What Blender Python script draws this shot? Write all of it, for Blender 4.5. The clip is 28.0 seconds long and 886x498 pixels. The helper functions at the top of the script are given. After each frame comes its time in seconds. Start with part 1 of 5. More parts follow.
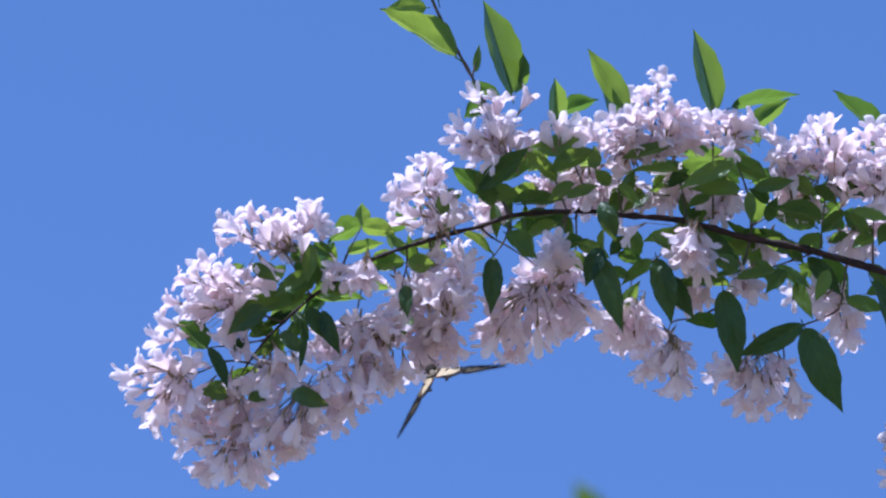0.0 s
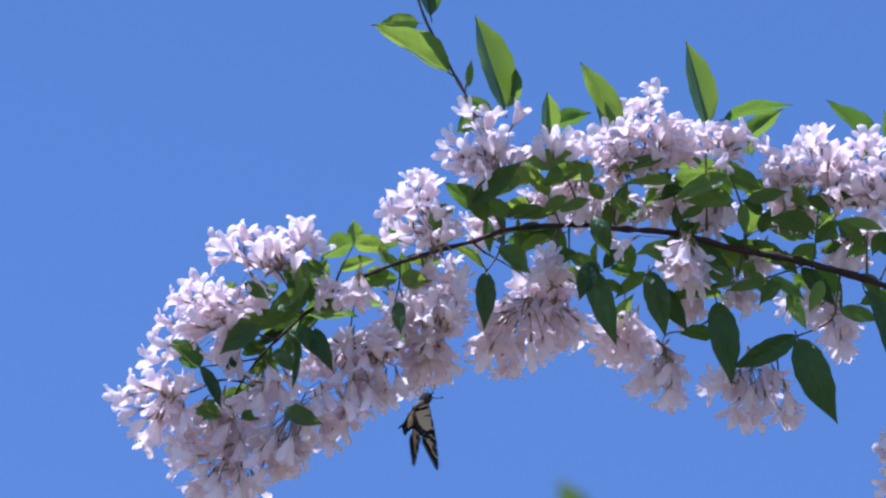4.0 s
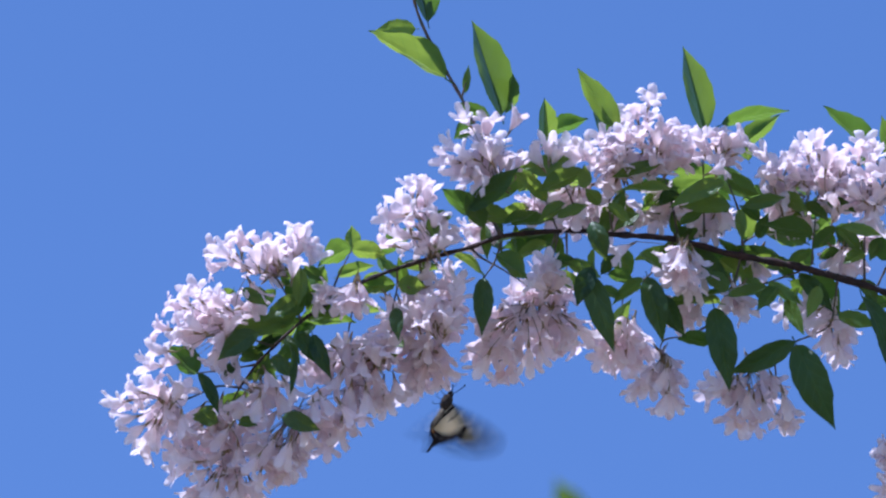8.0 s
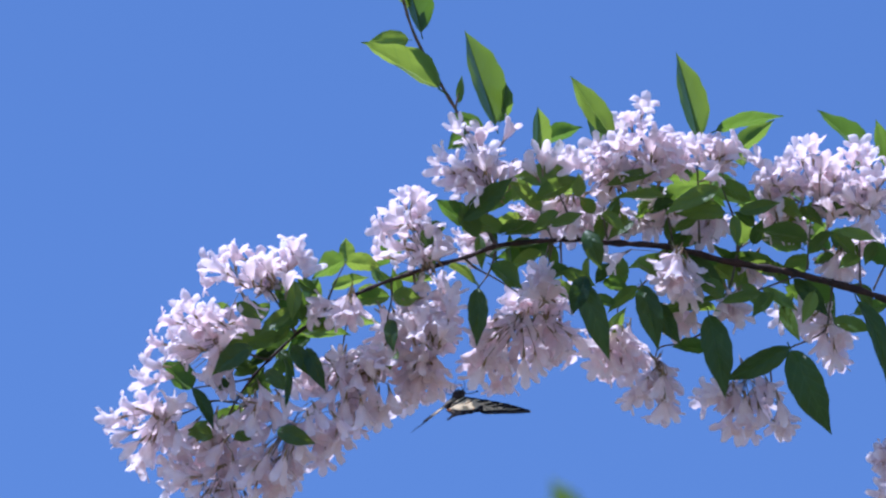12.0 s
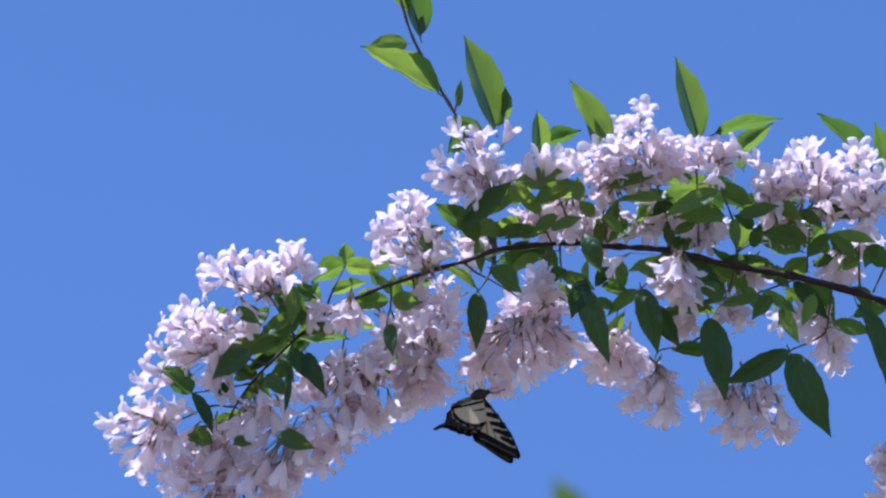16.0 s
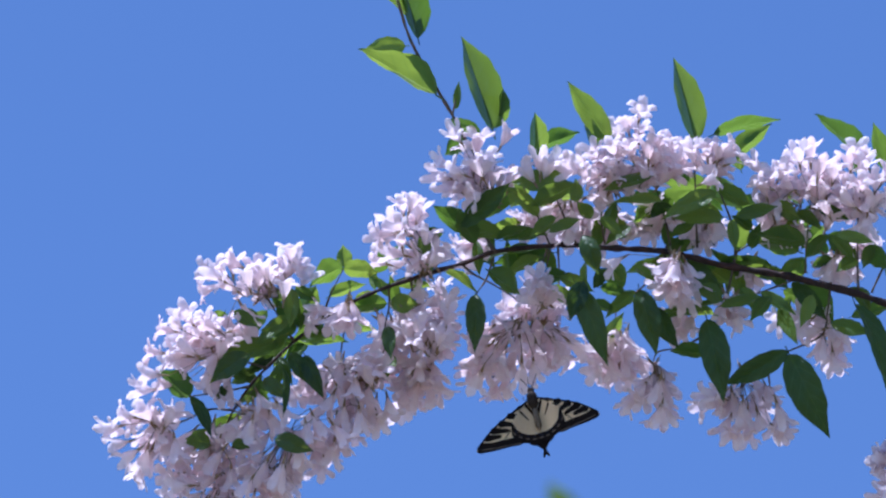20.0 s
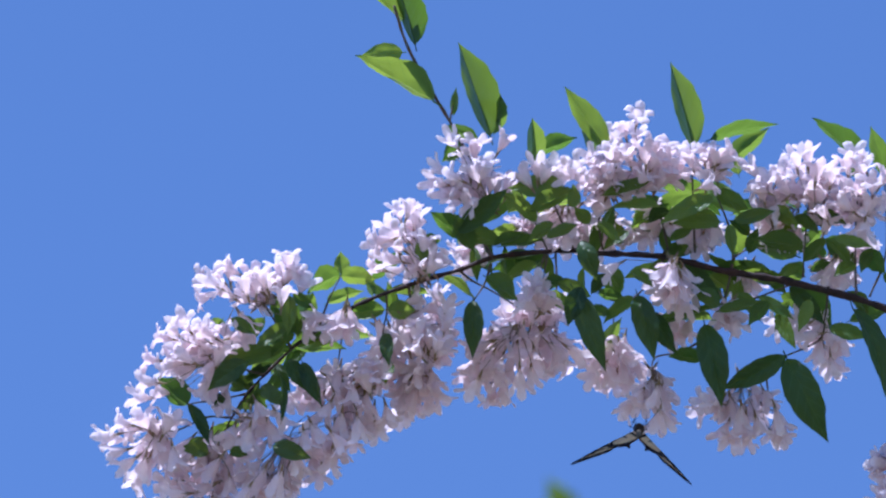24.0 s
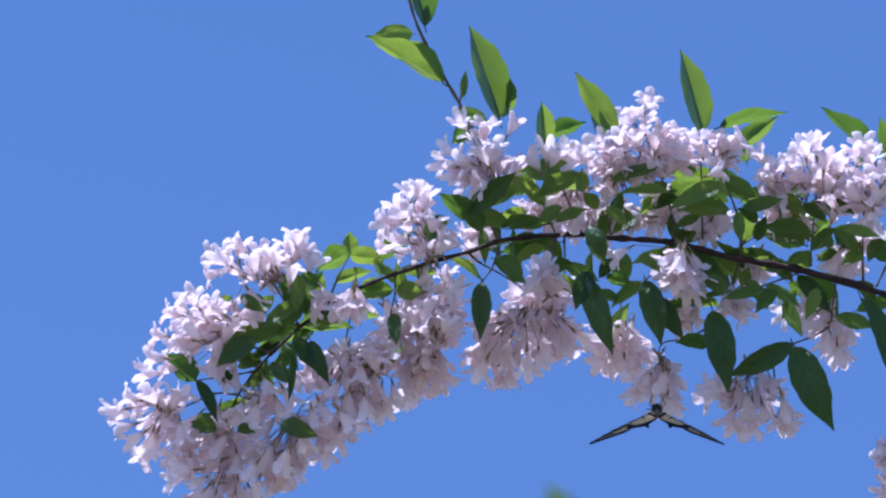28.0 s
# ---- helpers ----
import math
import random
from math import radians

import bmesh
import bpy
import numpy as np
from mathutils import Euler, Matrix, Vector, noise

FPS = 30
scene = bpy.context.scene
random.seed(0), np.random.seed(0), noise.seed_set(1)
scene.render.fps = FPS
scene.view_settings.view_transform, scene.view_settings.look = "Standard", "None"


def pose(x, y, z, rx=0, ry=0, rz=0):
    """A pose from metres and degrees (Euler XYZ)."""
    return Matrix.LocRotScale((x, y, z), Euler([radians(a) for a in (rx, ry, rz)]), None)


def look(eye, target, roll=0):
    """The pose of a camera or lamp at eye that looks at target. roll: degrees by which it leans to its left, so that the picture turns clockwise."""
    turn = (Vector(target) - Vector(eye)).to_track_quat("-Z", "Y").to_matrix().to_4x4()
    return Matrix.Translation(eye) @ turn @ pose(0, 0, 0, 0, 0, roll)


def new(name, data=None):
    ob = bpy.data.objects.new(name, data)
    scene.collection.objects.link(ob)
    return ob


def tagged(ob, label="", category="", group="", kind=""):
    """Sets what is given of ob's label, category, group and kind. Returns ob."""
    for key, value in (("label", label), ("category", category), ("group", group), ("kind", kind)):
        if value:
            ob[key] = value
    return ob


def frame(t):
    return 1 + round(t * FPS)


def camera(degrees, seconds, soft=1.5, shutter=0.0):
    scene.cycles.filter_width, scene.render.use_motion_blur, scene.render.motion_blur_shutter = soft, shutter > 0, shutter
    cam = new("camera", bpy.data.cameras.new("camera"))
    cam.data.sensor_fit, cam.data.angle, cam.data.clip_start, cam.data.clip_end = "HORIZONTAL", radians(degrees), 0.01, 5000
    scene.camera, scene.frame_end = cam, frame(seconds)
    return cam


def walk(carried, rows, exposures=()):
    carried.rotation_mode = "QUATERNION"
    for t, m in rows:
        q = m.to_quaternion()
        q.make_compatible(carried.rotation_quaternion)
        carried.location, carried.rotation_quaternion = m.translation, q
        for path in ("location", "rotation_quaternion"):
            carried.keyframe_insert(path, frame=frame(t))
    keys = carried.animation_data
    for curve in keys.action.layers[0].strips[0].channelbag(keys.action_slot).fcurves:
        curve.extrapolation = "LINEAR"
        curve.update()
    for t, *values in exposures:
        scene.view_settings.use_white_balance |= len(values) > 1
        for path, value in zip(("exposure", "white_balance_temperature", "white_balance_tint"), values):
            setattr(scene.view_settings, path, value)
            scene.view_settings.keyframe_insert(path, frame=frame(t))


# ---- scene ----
cam = camera(7.325, 28.0, soft=2.3, shutter=0.8)
cam.data.dof.use_dof, cam.data.dof.focus_distance, cam.data.dof.aperture_fstop = True, 4.99, 8.0
HEIGHT = 4.1                                   # of the branch's middle over the ground
PLAN = pose(0, 0, HEIGHT, 30, 0, 0)            # x along the branch, y away from the lens, z up across the view
EYE = PLAN @ Vector((0, -5.0, 0))
STILL = look(EYE, PLAN.translation)
walk(cam, [(0.0, STILL), (28.0, STILL)], exposures=[(0.0, 0.84, 4950, 23), (28.0, 0.84, 4950, 23)])

# ---- daylight ----
SUN_HIGH, SUN_TURN = 61.0, 240.0               # degrees: height, and bearing clockwise from +y
world = bpy.data.worlds.new("sky")
scene.world = world
world.use_nodes = True
sky = world.node_tree.nodes.new("ShaderNodeTexSky")
sky.sky_type, sky.sun_disc = "NISHITA", False
sky.sun_elevation, sky.sun_rotation = radians(SUN_HIGH), radians(SUN_TURN)
sky.air_density, sky.dust_density, sky.ozone_density = 1.0, 0.0, 4.0
world.node_tree.nodes["Background"].inputs[1].default_value = 0.080
world.node_tree.links.new(sky.outputs[0], world.node_tree.nodes["Background"].inputs[0])
sun = new("sun", bpy.data.lights.new("sun", "SUN"))
sun.data.energy, sun.data.angle, sun.data.color = 4.35, radians(0.53), (1.0, 0.91, 0.80)
a, b = radians(SUN_HIGH), radians(SUN_TURN)
SUN_FROM = Vector((math.sin(b) * math.cos(a), math.cos(b) * math.cos(a), math.sin(a)))
sun.matrix_world = look(PLAN.translation + 6 * SUN_FROM, PLAN.translation)

# ---- materials ----
def material(name, rough=0.6, thin=0.0):
    """A node material with its shader; thin: share of light that passes through to the other side."""
    m = bpy.data.materials.new(name)
    m.use_nodes = True
    tree = m.node_tree
    shader = tree.nodes["Principled BSDF"]
    shader.inputs["Roughness"].default_value = rough
    through_shader = None
    if thin:
        through_shader = tree.nodes.new("ShaderNodeBsdfTranslucent")
        mix = tree.nodes.new("ShaderNodeMixShader")
        mix.inputs[0].default_value = thin
        tree.links.new(shader.outputs[0], mix.inputs[1])
        tree.links.new(through_shader.outputs[0], mix.inputs[2])
        tree.links.new(mix.outputs[0], tree.nodes["Material Output"].inputs[0])
    return m, tree, shader, through_shader


def node(tree, kind, **values):
    n = tree.nodes.new(kind)
    for key, value in values.items():
        n.inputs[key.replace("_", " ")].default_value = value
    return n


def ramp(tree, source, *stops):
    r = tree.nodes.new("ShaderNodeValToRGB")
    tree.links.new(source, r.inputs[0])
    while len(r.color_ramp.elements) < len(stops):
        r.color_ramp.elements.new(0.5)
    for e, (place, colour) in zip(r.color_ramp.elements, stops):
        e.position, e.color = place, (*colour, 1)
    return r.outputs[0]


def mixed(tree, factor, one, two, mode="MIX"):
    """Blend two colours; each is a socket or a colour."""
    m = tree.nodes.new("ShaderNodeMix")
    m.data_type, m.blend_type = "RGBA", mode
    for socket, value in ((m.inputs[0], factor), (m.inputs[6], one), (m.inputs[7], two)):
        if isinstance(value, (int, float)):
            socket.default_value = value
        elif isinstance(value, tuple):
            socket.default_value = (*value, 1)
        else:
            tree.links.new(value, socket)
    return m.outputs[2]


def bumped(tree, shader, height, strength, distance=0.001):
    b = node(tree, "ShaderNodeBump", Strength=strength, Distance=distance)
    tree.links.new(height, b.inputs["Height"])
    tree.links.new(b.outputs[0], shader.inputs["Normal"])


def petal_material():
    m, tree, shader, back = material("petal", 0.55, 0.50)
    info = tree.nodes.new("ShaderNodeObjectInfo")
    place = tree.nodes.new("ShaderNodeTexCoord")
    split = tree.nodes.new("ShaderNodeSeparateXYZ")
    tree.links.new(place.outputs["Object"], split.inputs[0])
    along = node(tree, "ShaderNodeMath")                       # metres from the base to 0..1
    along.operation = "MULTIPLY"
    tree.links.new(split.outputs[2], along.inputs[0])
    along.inputs[1].default_value = 62.0
    streak = node(tree, "ShaderNodeTexNoise", Scale=420.0, Detail=3.0)
    tree.links.new(place.outputs["Object"], streak.inputs["Vector"])
    body = ramp(tree, along.outputs[0], (0.0, (0.88, 0.75, 0.69)), (0.3, (0.90, 0.80, 0.80)), (0.75, (0.91, 0.83, 0.85)), (1.0, (0.91, 0.855, 0.87)))
    tint = ramp(tree, info.outputs["Random"], (0.0, (0.91, 0.86, 0.875)), (0.65, (0.90, 0.82, 0.835)), (1.0, (0.90, 0.74, 0.76)))
    colour = mixed(tree, 0.5, body, tint)
    colour = mixed(tree, 0.12, colour, ramp(tree, streak.outputs[0], (0.35, (0.6, 0.45, 0.5)), (0.65, (1, 1, 1))), "MULTIPLY")
    tree.links.new(colour, shader.inputs["Base Color"])
    tree.links.new(mixed(tree, 1.0, colour, (0.98, 0.935, 0.935), "MULTIPLY"), back.inputs[0])
    bumped(tree, shader, streak.outputs[0], 0.5, 0.0010)
    return m


def leaf_material(name, thin, low, middle, high):
    m, tree, shader, back = material(name, 0.42, thin)
    shader.inputs["Specular IOR Level"].default_value = 0.22
    info = tree.nodes.new("ShaderNodeObjectInfo")
    place = tree.nodes.new("ShaderNodeTexCoord")
    split = tree.nodes.new("ShaderNodeSeparateXYZ")
    tree.links.new(place.outputs["Object"], split.inputs[0])
    side = node(tree, "ShaderNodeMath")
    side.operation = "ABSOLUTE"
    tree.links.new(split.outputs[0], side.inputs[0])
    # side veins: slanting bands that meet at the midrib
    slant = node(tree, "ShaderNodeMath")
    slant.operation = "MULTIPLY_ADD"
    tree.links.new(side.outputs[0], slant.inputs[0])
    slant.inputs[1].default_value = -0.55
    tree.links.new(split.outputs[1], slant.inputs[2])
    wave = node(tree, "ShaderNodeMath")
    wave.operation = "PINGPONG"
    tree.links.new(slant.outputs[0], wave.inputs[0])
    wave.inputs[1].default_value = 0.085
    vein = ramp(tree, wave.outputs[0], (0.0, (1, 1, 1)), (0.012, (0, 0, 0)))
    rib = ramp(tree, side.outputs[0], (0.0, (1, 1, 1)), (0.022, (0, 0, 0)))
    lines = mixed(tree, 1.0, vein, rib, "LIGHTEN")
    blotch = node(tree, "ShaderNodeTexNoise", Scale=4.0, Detail=4.0)
    tree.links.new(place.outputs["Object"], blotch.inputs["Vector"])
    base = ramp(tree, info.outputs["Random"], (0.0, low), (0.5, middle), (1.0, high))
    base = mixed(tree, 0.5, base, ramp(tree, blotch.outputs[0], (0.3, (0.5, 0.55, 0.5)), (0.7, (1, 1, 0.9))), "MULTIPLY")
    veined = mixed(tree, lines, base, (0.10, 0.17, 0.06))
    tree.links.new(mixed(tree, 0.35, base, veined), shader.inputs["Base Color"])
    glow = ramp(tree, info.outputs["Random"], (0.0, (0.22, 0.42, 0.03)), (1.0, (0.58, 0.78, 0.07)))
    tree.links.new(mixed(tree, 0.3, glow, mixed(tree, lines, glow, (0.12, 0.28, 0.02))), back.inputs[0])
    quilt = mixed(tree, 0.25, blotch.outputs[0], ramp(tree, wave.outputs[0], (0.0, (0, 0, 0)), (0.055, (1, 1, 1))))
    bumped(tree, shader, quilt, 0.55, 0.0015)
    return m


def grain_material(name, one, two, scale, rough=0.7, bump=0.4, thin=0.0, distance=0.0006, shine=0.5):
    m, tree, shader, back = material(name, rough, thin)
    shader.inputs["Specular IOR Level"].default_value = shine
    place = tree.nodes.new("ShaderNodeTexCoord")
    fine = node(tree, "ShaderNodeTexNoise", Scale=scale, Detail=6.0)
    wide = node(tree, "ShaderNodeTexNoise", Scale=scale * 0.13, Detail=3.0)
    for n in (fine, wide):
        tree.links.new(place.outputs["Object"], n.inputs["Vector"])
    colour = mixed(tree, wide.outputs[0], ramp(tree, fine.outputs[0], (0.3, one), (0.7, two)), ramp(tree, fine.outputs[0], (0.4, one), (0.9, two)))
    tree.links.new(colour, shader.inputs["Base Color"])
    if back:
        tree.links.new(colour, back.inputs[0])
    bumped(tree, shader, fine.outputs[0], bump, distance)
    return m


PETAL = petal_material()
LEAF = leaf_material("leaf_green", 0.30, (0.012, 0.034, 0.013), (0.022, 0.060, 0.018), (0.060, 0.125, 0.030))
SHADED_LEAF = leaf_material("shaded_leaf", 0.14, (0.011, 0.034, 0.013), (0.016, 0.048, 0.016), (0.026, 0.066, 0.019))     # same leaf with the hanging leaves' shade painted in: darker, passes less light
CALYX = grain_material("calyx", (0.22, 0.22, 0.09), (0.32, 0.16, 0.10), 300, 0.7, 0.3, 0.25)
BARK = grain_material("bark", (0.008, 0.005, 0.005), (0.060, 0.026, 0.020), 190, 0.8, 0.9)
TWIG = grain_material("young_twig", (0.05, 0.055, 0.03), (0.13, 0.075, 0.05), 220, 0.6, 0.5)
STALK = grain_material("flower_stalk", (0.15, 0.16, 0.07), (0.26, 0.12, 0.08), 400, 0.6, 0.3, 0.2)
# unseen ground, toned pale so that it throws warm fill light upwards
GROUND_FILL = grain_material("ground_fill", (0.12, 0.105, 0.06), (0.24, 0.20, 0.13), 9, 0.9, 0.8, 0.0, 0.03)
CREAM = grain_material("wing_cream", (0.74, 0.63, 0.40), (0.83, 0.73, 0.50), 700, 0.8, 0.3, 0.56, shine=0.1)
BLACK = grain_material("wing_black", (0.006, 0.005, 0.005), (0.018, 0.014, 0.013), 700, 0.9, 0.3, shine=0.08)
DUSK = grain_material("wing_dusk", (0.10, 0.08, 0.055), (0.20, 0.16, 0.11), 700, 0.9, 0.2, shine=0.1)
ORANGE = grain_material("wing_orange", (0.30, 0.10, 0.03), (0.42, 0.17, 0.05), 700, 0.8, 0.2, 0.2, shine=0.1)
BLUE = grain_material("wing_blue", (0.010, 0.011, 0.018), (0.024, 0.025, 0.036), 700, 0.9, 0.2, shine=0.1)
FUR = grain_material("body_fur", (0.015, 0.012, 0.01), (0.08, 0.065, 0.05), 700, 0.9, 0.9, shine=0.1)
PALE_FUR = grain_material("pale_fur", (0.07, 0.055, 0.035), (0.22, 0.18, 0.11), 700, 0.9, 0.9)
CM = 0.01


# ---- builders ----
def mesh_of(name, bm, *mats):
    me = bpy.data.meshes.new(name)
    bm.to_mesh(me)
    bm.free()
    for m in mats:
        me.materials.append(m)
    return me


def part(name, bm, mats, parent, label="", smooth=True):
    """A bmesh, or a mesh already made, as one object under a thing or a part."""
    if isinstance(bm, bmesh.types.BMesh):
        bm = mesh_of(name, bm, *(mats if isinstance(mats, tuple) else (mats,)))
    if smooth:
        bm.shade_smooth()
    ob = new(name, bm)
    ob.parent = parent
    return tagged(ob, label)


def curve_through(points, steps):
    """Points of a smooth curve (Catmull-Rom) with steps pieces between each pair."""
    p = [Vector(q) for q in points]
    p = [2 * p[0] - p[1], *p, 2 * p[-1] - p[-2]]
    out = []
    for i in range(1, len(p) - 2):
        for k in range(steps):
            t = k / steps
            out.append(0.5 * (2 * p[i] + (p[i + 1] - p[i - 1]) * t + (2 * p[i - 1] - 5 * p[i] + 4 * p[i + 1] - p[i + 2]) * t * t
                              + (3 * p[i] - p[i - 1] - 3 * p[i + 1] + p[i + 2]) * t ** 3))
    return out + [p[-2]]


def tube(bm, line, radius, sides=8, rough=0.0):
    """A round stalk along a line of points; radius(t) in metres."""
    rings, n = [], len(line)
    for i, p in enumerate(line):
        way = (line[min(i + 1, n - 1)] - line[max(i - 1, 0)]).normalized()
        side = way.cross(Vector((0.13, 0.97, 0.21))).normalized()
        other = way.cross(side)
        r = radius(i / (n - 1))
        ring = []
        for k in range(sides):
            a = 2 * math.pi * k / sides
            q = side * math.cos(a) + other * math.sin(a)
            ring.append(bm.verts.new(p + q * r * (1 + rough * noise.noise((p + q * r) * 120))))
        rings.append(ring)
    for one, two in zip(rings, rings[1:]):
        for k in range(sides):
            bm.faces.new((one[k], one[(k + 1) % sides], two[(k + 1) % sides], two[k]))
    bm.faces.new(rings[0][::-1])
    bm.faces.new(rings[-1])
    return bm


def flower_mesh(rng, openness):
    """A bell flower, its base at the origin and its mouth along +z: a slim tube that widens, five rounded finger-like lobes, a bristly calyx."""
    bm = bmesh.new()
    lobes, per = 5, 6
    n = lobes * per
    salt = openness * 9 + rng.uniform(0, 5)
    bend = rng.uniform(0.02, 0.07)

    def place(r, a, z):
        wob = 1 + 0.07 * noise.noise(Vector((math.cos(a) * 1.6, math.sin(a) * 1.6, z * 0.8 + salt)))
        return Vector((r * wob * math.cos(a) + bend * z * z, r * wob * math.sin(a), z)) * CM

    rings = [[bm.verts.new(place(r * (1 + 0.05 * math.cos(5 * 2 * math.pi * k / n) * min(1, z)), 2 * math.pi * k / n, z)) for k in range(n)]
             for z, r in ((0.0, 0.06), (0.2, 0.11), (0.4, 0.22), (0.65, 0.34), (0.9, 0.42), (1.1, 0.46), (1.22, 0.50))]
    for one, two in zip(rings, rings[1:]):
        for k in range(n):
            bm.faces.new((one[k], one[(k + 1) % n], two[(k + 1) % n], two[k]))
    for lobe in range(lobes):
        mid = 2 * math.pi * (lobe + 0.5) / lobes
        long, wide = rng.uniform(0.66, 0.92), rng.uniform(0.95, 1.2)
        flare, curl, tilt = radians(16 + 34 * openness + rng.uniform(-14, 14)), radians(34 * openness + rng.uniform(-30, 45)), rng.uniform(-0.12, 0.12)
        out, across = Vector((math.cos(mid), math.sin(mid), 0)), Vector((-math.sin(mid), math.cos(mid), 0))
        last = [rings[-1][(lobe * per + k) % n] for k in range(per + 1)]
        r, z = 0.48, 1.22
        for step, half in ((0.26, 0.31), (0.28, 0.33), (0.22, 0.31), (0.15, 0.25), (0.09, 0.14)):
            r, z = r + step * long * math.sin(flare), z + step * long * math.cos(flare)
            flare += curl / 4
            row = []
            for k in range(per + 1):
                u = 2 * k / per - 1
                lift = 0.06 * (1 - u * u) * math.sin(flare) - 0.03 * u * u + 0.13 * noise.noise(Vector((u * 2.2 + lobe * 3, z * 5, salt)))
                row.append(bm.verts.new((out * (r - 0.05 * u * u * math.cos(flare)) + across * (half * wide * u * (1 + 0.34 * noise.noise(Vector((z * 6, u + lobe * 2.3, salt)))) + tilt * (z - 1.22)) + Vector((bend * z * z, 0, z + lift - 0.05 * u * u))) * CM))
            for k in range(per):
                bm.faces.new((last[k], last[k + 1], row[k + 1], row[k]))
            last = row
    # calyx: a slim bristly cup with five long narrow sepals
    cup = len(bm.faces)
    low = []
    for z, r in ((-0.55, 0.04), (-0.3, 0.075), (-0.12, 0.10), (0.04, 0.11)):
        low.append([bm.verts.new(Vector((r * math.cos(2 * math.pi * k / 10), r * math.sin(2 * math.pi * k / 10), z)) * CM) for k in range(10)])
    for one, two in zip(low, low[1:]):
        for k in range(10):
            bm.faces.new((one[k], one[(k + 1) % 10], two[(k + 1) % 10], two[k]))
    for k in range(0, 10, 2):
        a = 2 * math.pi * (k + 0.5) / 10
        tip = bm.verts.new(Vector((0.34 * math.cos(a), 0.34 * math.sin(a), 0.5)) * CM)
        bm.faces.new((low[-1][k], low[-1][(k + 1) % 10], tip))
    bm.faces.ensure_lookup_table()
    for f in bm.faces[cup:]:
        f.material_index = 1
    return mesh_of("flower", bm, PETAL, CALYX)


def bud_mesh():
    """A closed narrow flower bud with its calyx."""
    bm = bmesh.new()
    rows = []
    for z, r in ((-0.25, 0.03), (-0.1, 0.08), (0.05, 0.08), (0.3, 0.09), (0.6, 0.16), (0.85, 0.15), (1.0, 0.03)):
        rows.append([bm.verts.new(Vector((r * math.cos(2 * math.pi * k / 8), r * math.sin(2 * math.pi * k / 8), z)) * CM) for k in range(8)])
    for i, (one, two) in enumerate(zip(rows, rows[1:])):
        for k in range(8):
            bm.faces.new((one[k], one[(k + 1) % 8], two[(k + 1) % 8], two[k])).material_index = 1 if i < 3 else 0
    return mesh_of("bud", bm, PETAL, CALYX)


def leaf_mesh(fold, curl, twist, full, hump=0.0, mat=LEAF, quilt=0.028):
    """A pointed egg-shaped leaf of length 1 along +y and width 1, folded along its midrib, on a short stalk."""
    bm = bmesh.new()
    rows, cols = 20, 14
    grid = []
    for i in range(rows + 1):
        t = i / rows
        half = 0.5 * (math.sin(math.pi * t ** full) ** 0.78) * (1 - 0.55 * max(0.0, t - 0.7) / 0.3)      # drawn out into a drip tip
        half = max(half, 0.004)
        row = []
        for j in range(cols + 1):
            s = 2 * j / cols - 1
            s = math.copysign(abs(s) ** 1.6, s)
            x = s * half * (1 + 0.03 * math.sin(t * 31 + (s > 0) * 1.7) * abs(s))
            z = fold * abs(x) * (1 - 0.3 * abs(s)) - curl * t * t + hump * (0.45 * (1 - math.exp(-3.2 * t)) - 0.3 * t) + twist * x * t + 0.035 * math.sin(t * 11 + s * 2.5 + fold * 20) * abs(s) + 0.05 * noise.noise(Vector((x * 4, t * 3, fold * 30)))
            z += quilt * noise.noise(Vector((x * 9 + 5, t * 8, fold * 17))) * min(1.0, 6 * t)          # quilted between the veins
            row.append(bm.verts.new((x + twist * 0.9 * (t * t - t), t, z)))
        grid.append(row)
    for one, two in zip(grid, grid[1:]):
        for j in range(cols):
            bm.faces.new((one[j], one[j + 1], two[j + 1], two[j]))
    tube(bm, [Vector((0, -0.09, -0.02)), Vector((0, -0.04, -0.012)), Vector((0, 0.02, -0.008))], lambda t: 0.022, 5)
    return mesh_of("leaf", bm, mat)


rng = random.Random(7)
FLOWERS = [flower_mesh(rng, o) for o in (0.7, 0.85, 1.0, 1.0, 1.15, 1.3)]
HANGING = [flower_mesh(rng, o) for o in (0.2, 0.35, 0.45, 0.6, 0.8)]      # narrower bells, for those that nod
BUD = bud_mesh()
LEAVES = [leaf_mesh(0.7, 0.12, 0.12, 0.82), leaf_mesh(0.45, 0.20, -0.2, 0.78), leaf_mesh(0.95, 0.05, 0.0, 0.76), leaf_mesh(0.55, 0.28, 0.25, 0.72),
          leaf_mesh(0.85, -0.10, -0.25, 0.72), leaf_mesh(0.3, 0.34, 0.1, 0.75), leaf_mesh(0.5, 0.12, 0.16, 0.84, 2.3, SHADED_LEAF, 0.06), leaf_mesh(0.35, 0.15, -0.2, 0.82, 2.0, SHADED_LEAF, 0.06), leaf_mesh(2.3, 0.10, 0.05, 0.76)]

# ---- ground ----
bm = bmesh.new()
STEPS, REACH = 60, 1500.0
cells = [[bm.verts.new((REACH * math.copysign(abs(i / STEPS * 2 - 1) ** 3, i - STEPS / 2), REACH * math.copysign(abs(j / STEPS * 2 - 1) ** 3, j - STEPS / 2),
                        0.03 * noise.noise(Vector((i * 0.7, j * 0.7, 0))))) for j in range(STEPS + 1)] for i in range(STEPS + 1)]
for i in range(STEPS):
    for j in range(STEPS):
        bm.faces.new((cells[i][j], cells[i + 1][j], cells[i + 1][j + 1], cells[i][j + 1]))
ground = part("ground", bm, GROUND_FILL, None)
tagged(ground, "unseen ground, made pale to bounce light up under the flowering shrub", "ground", "", "structure")

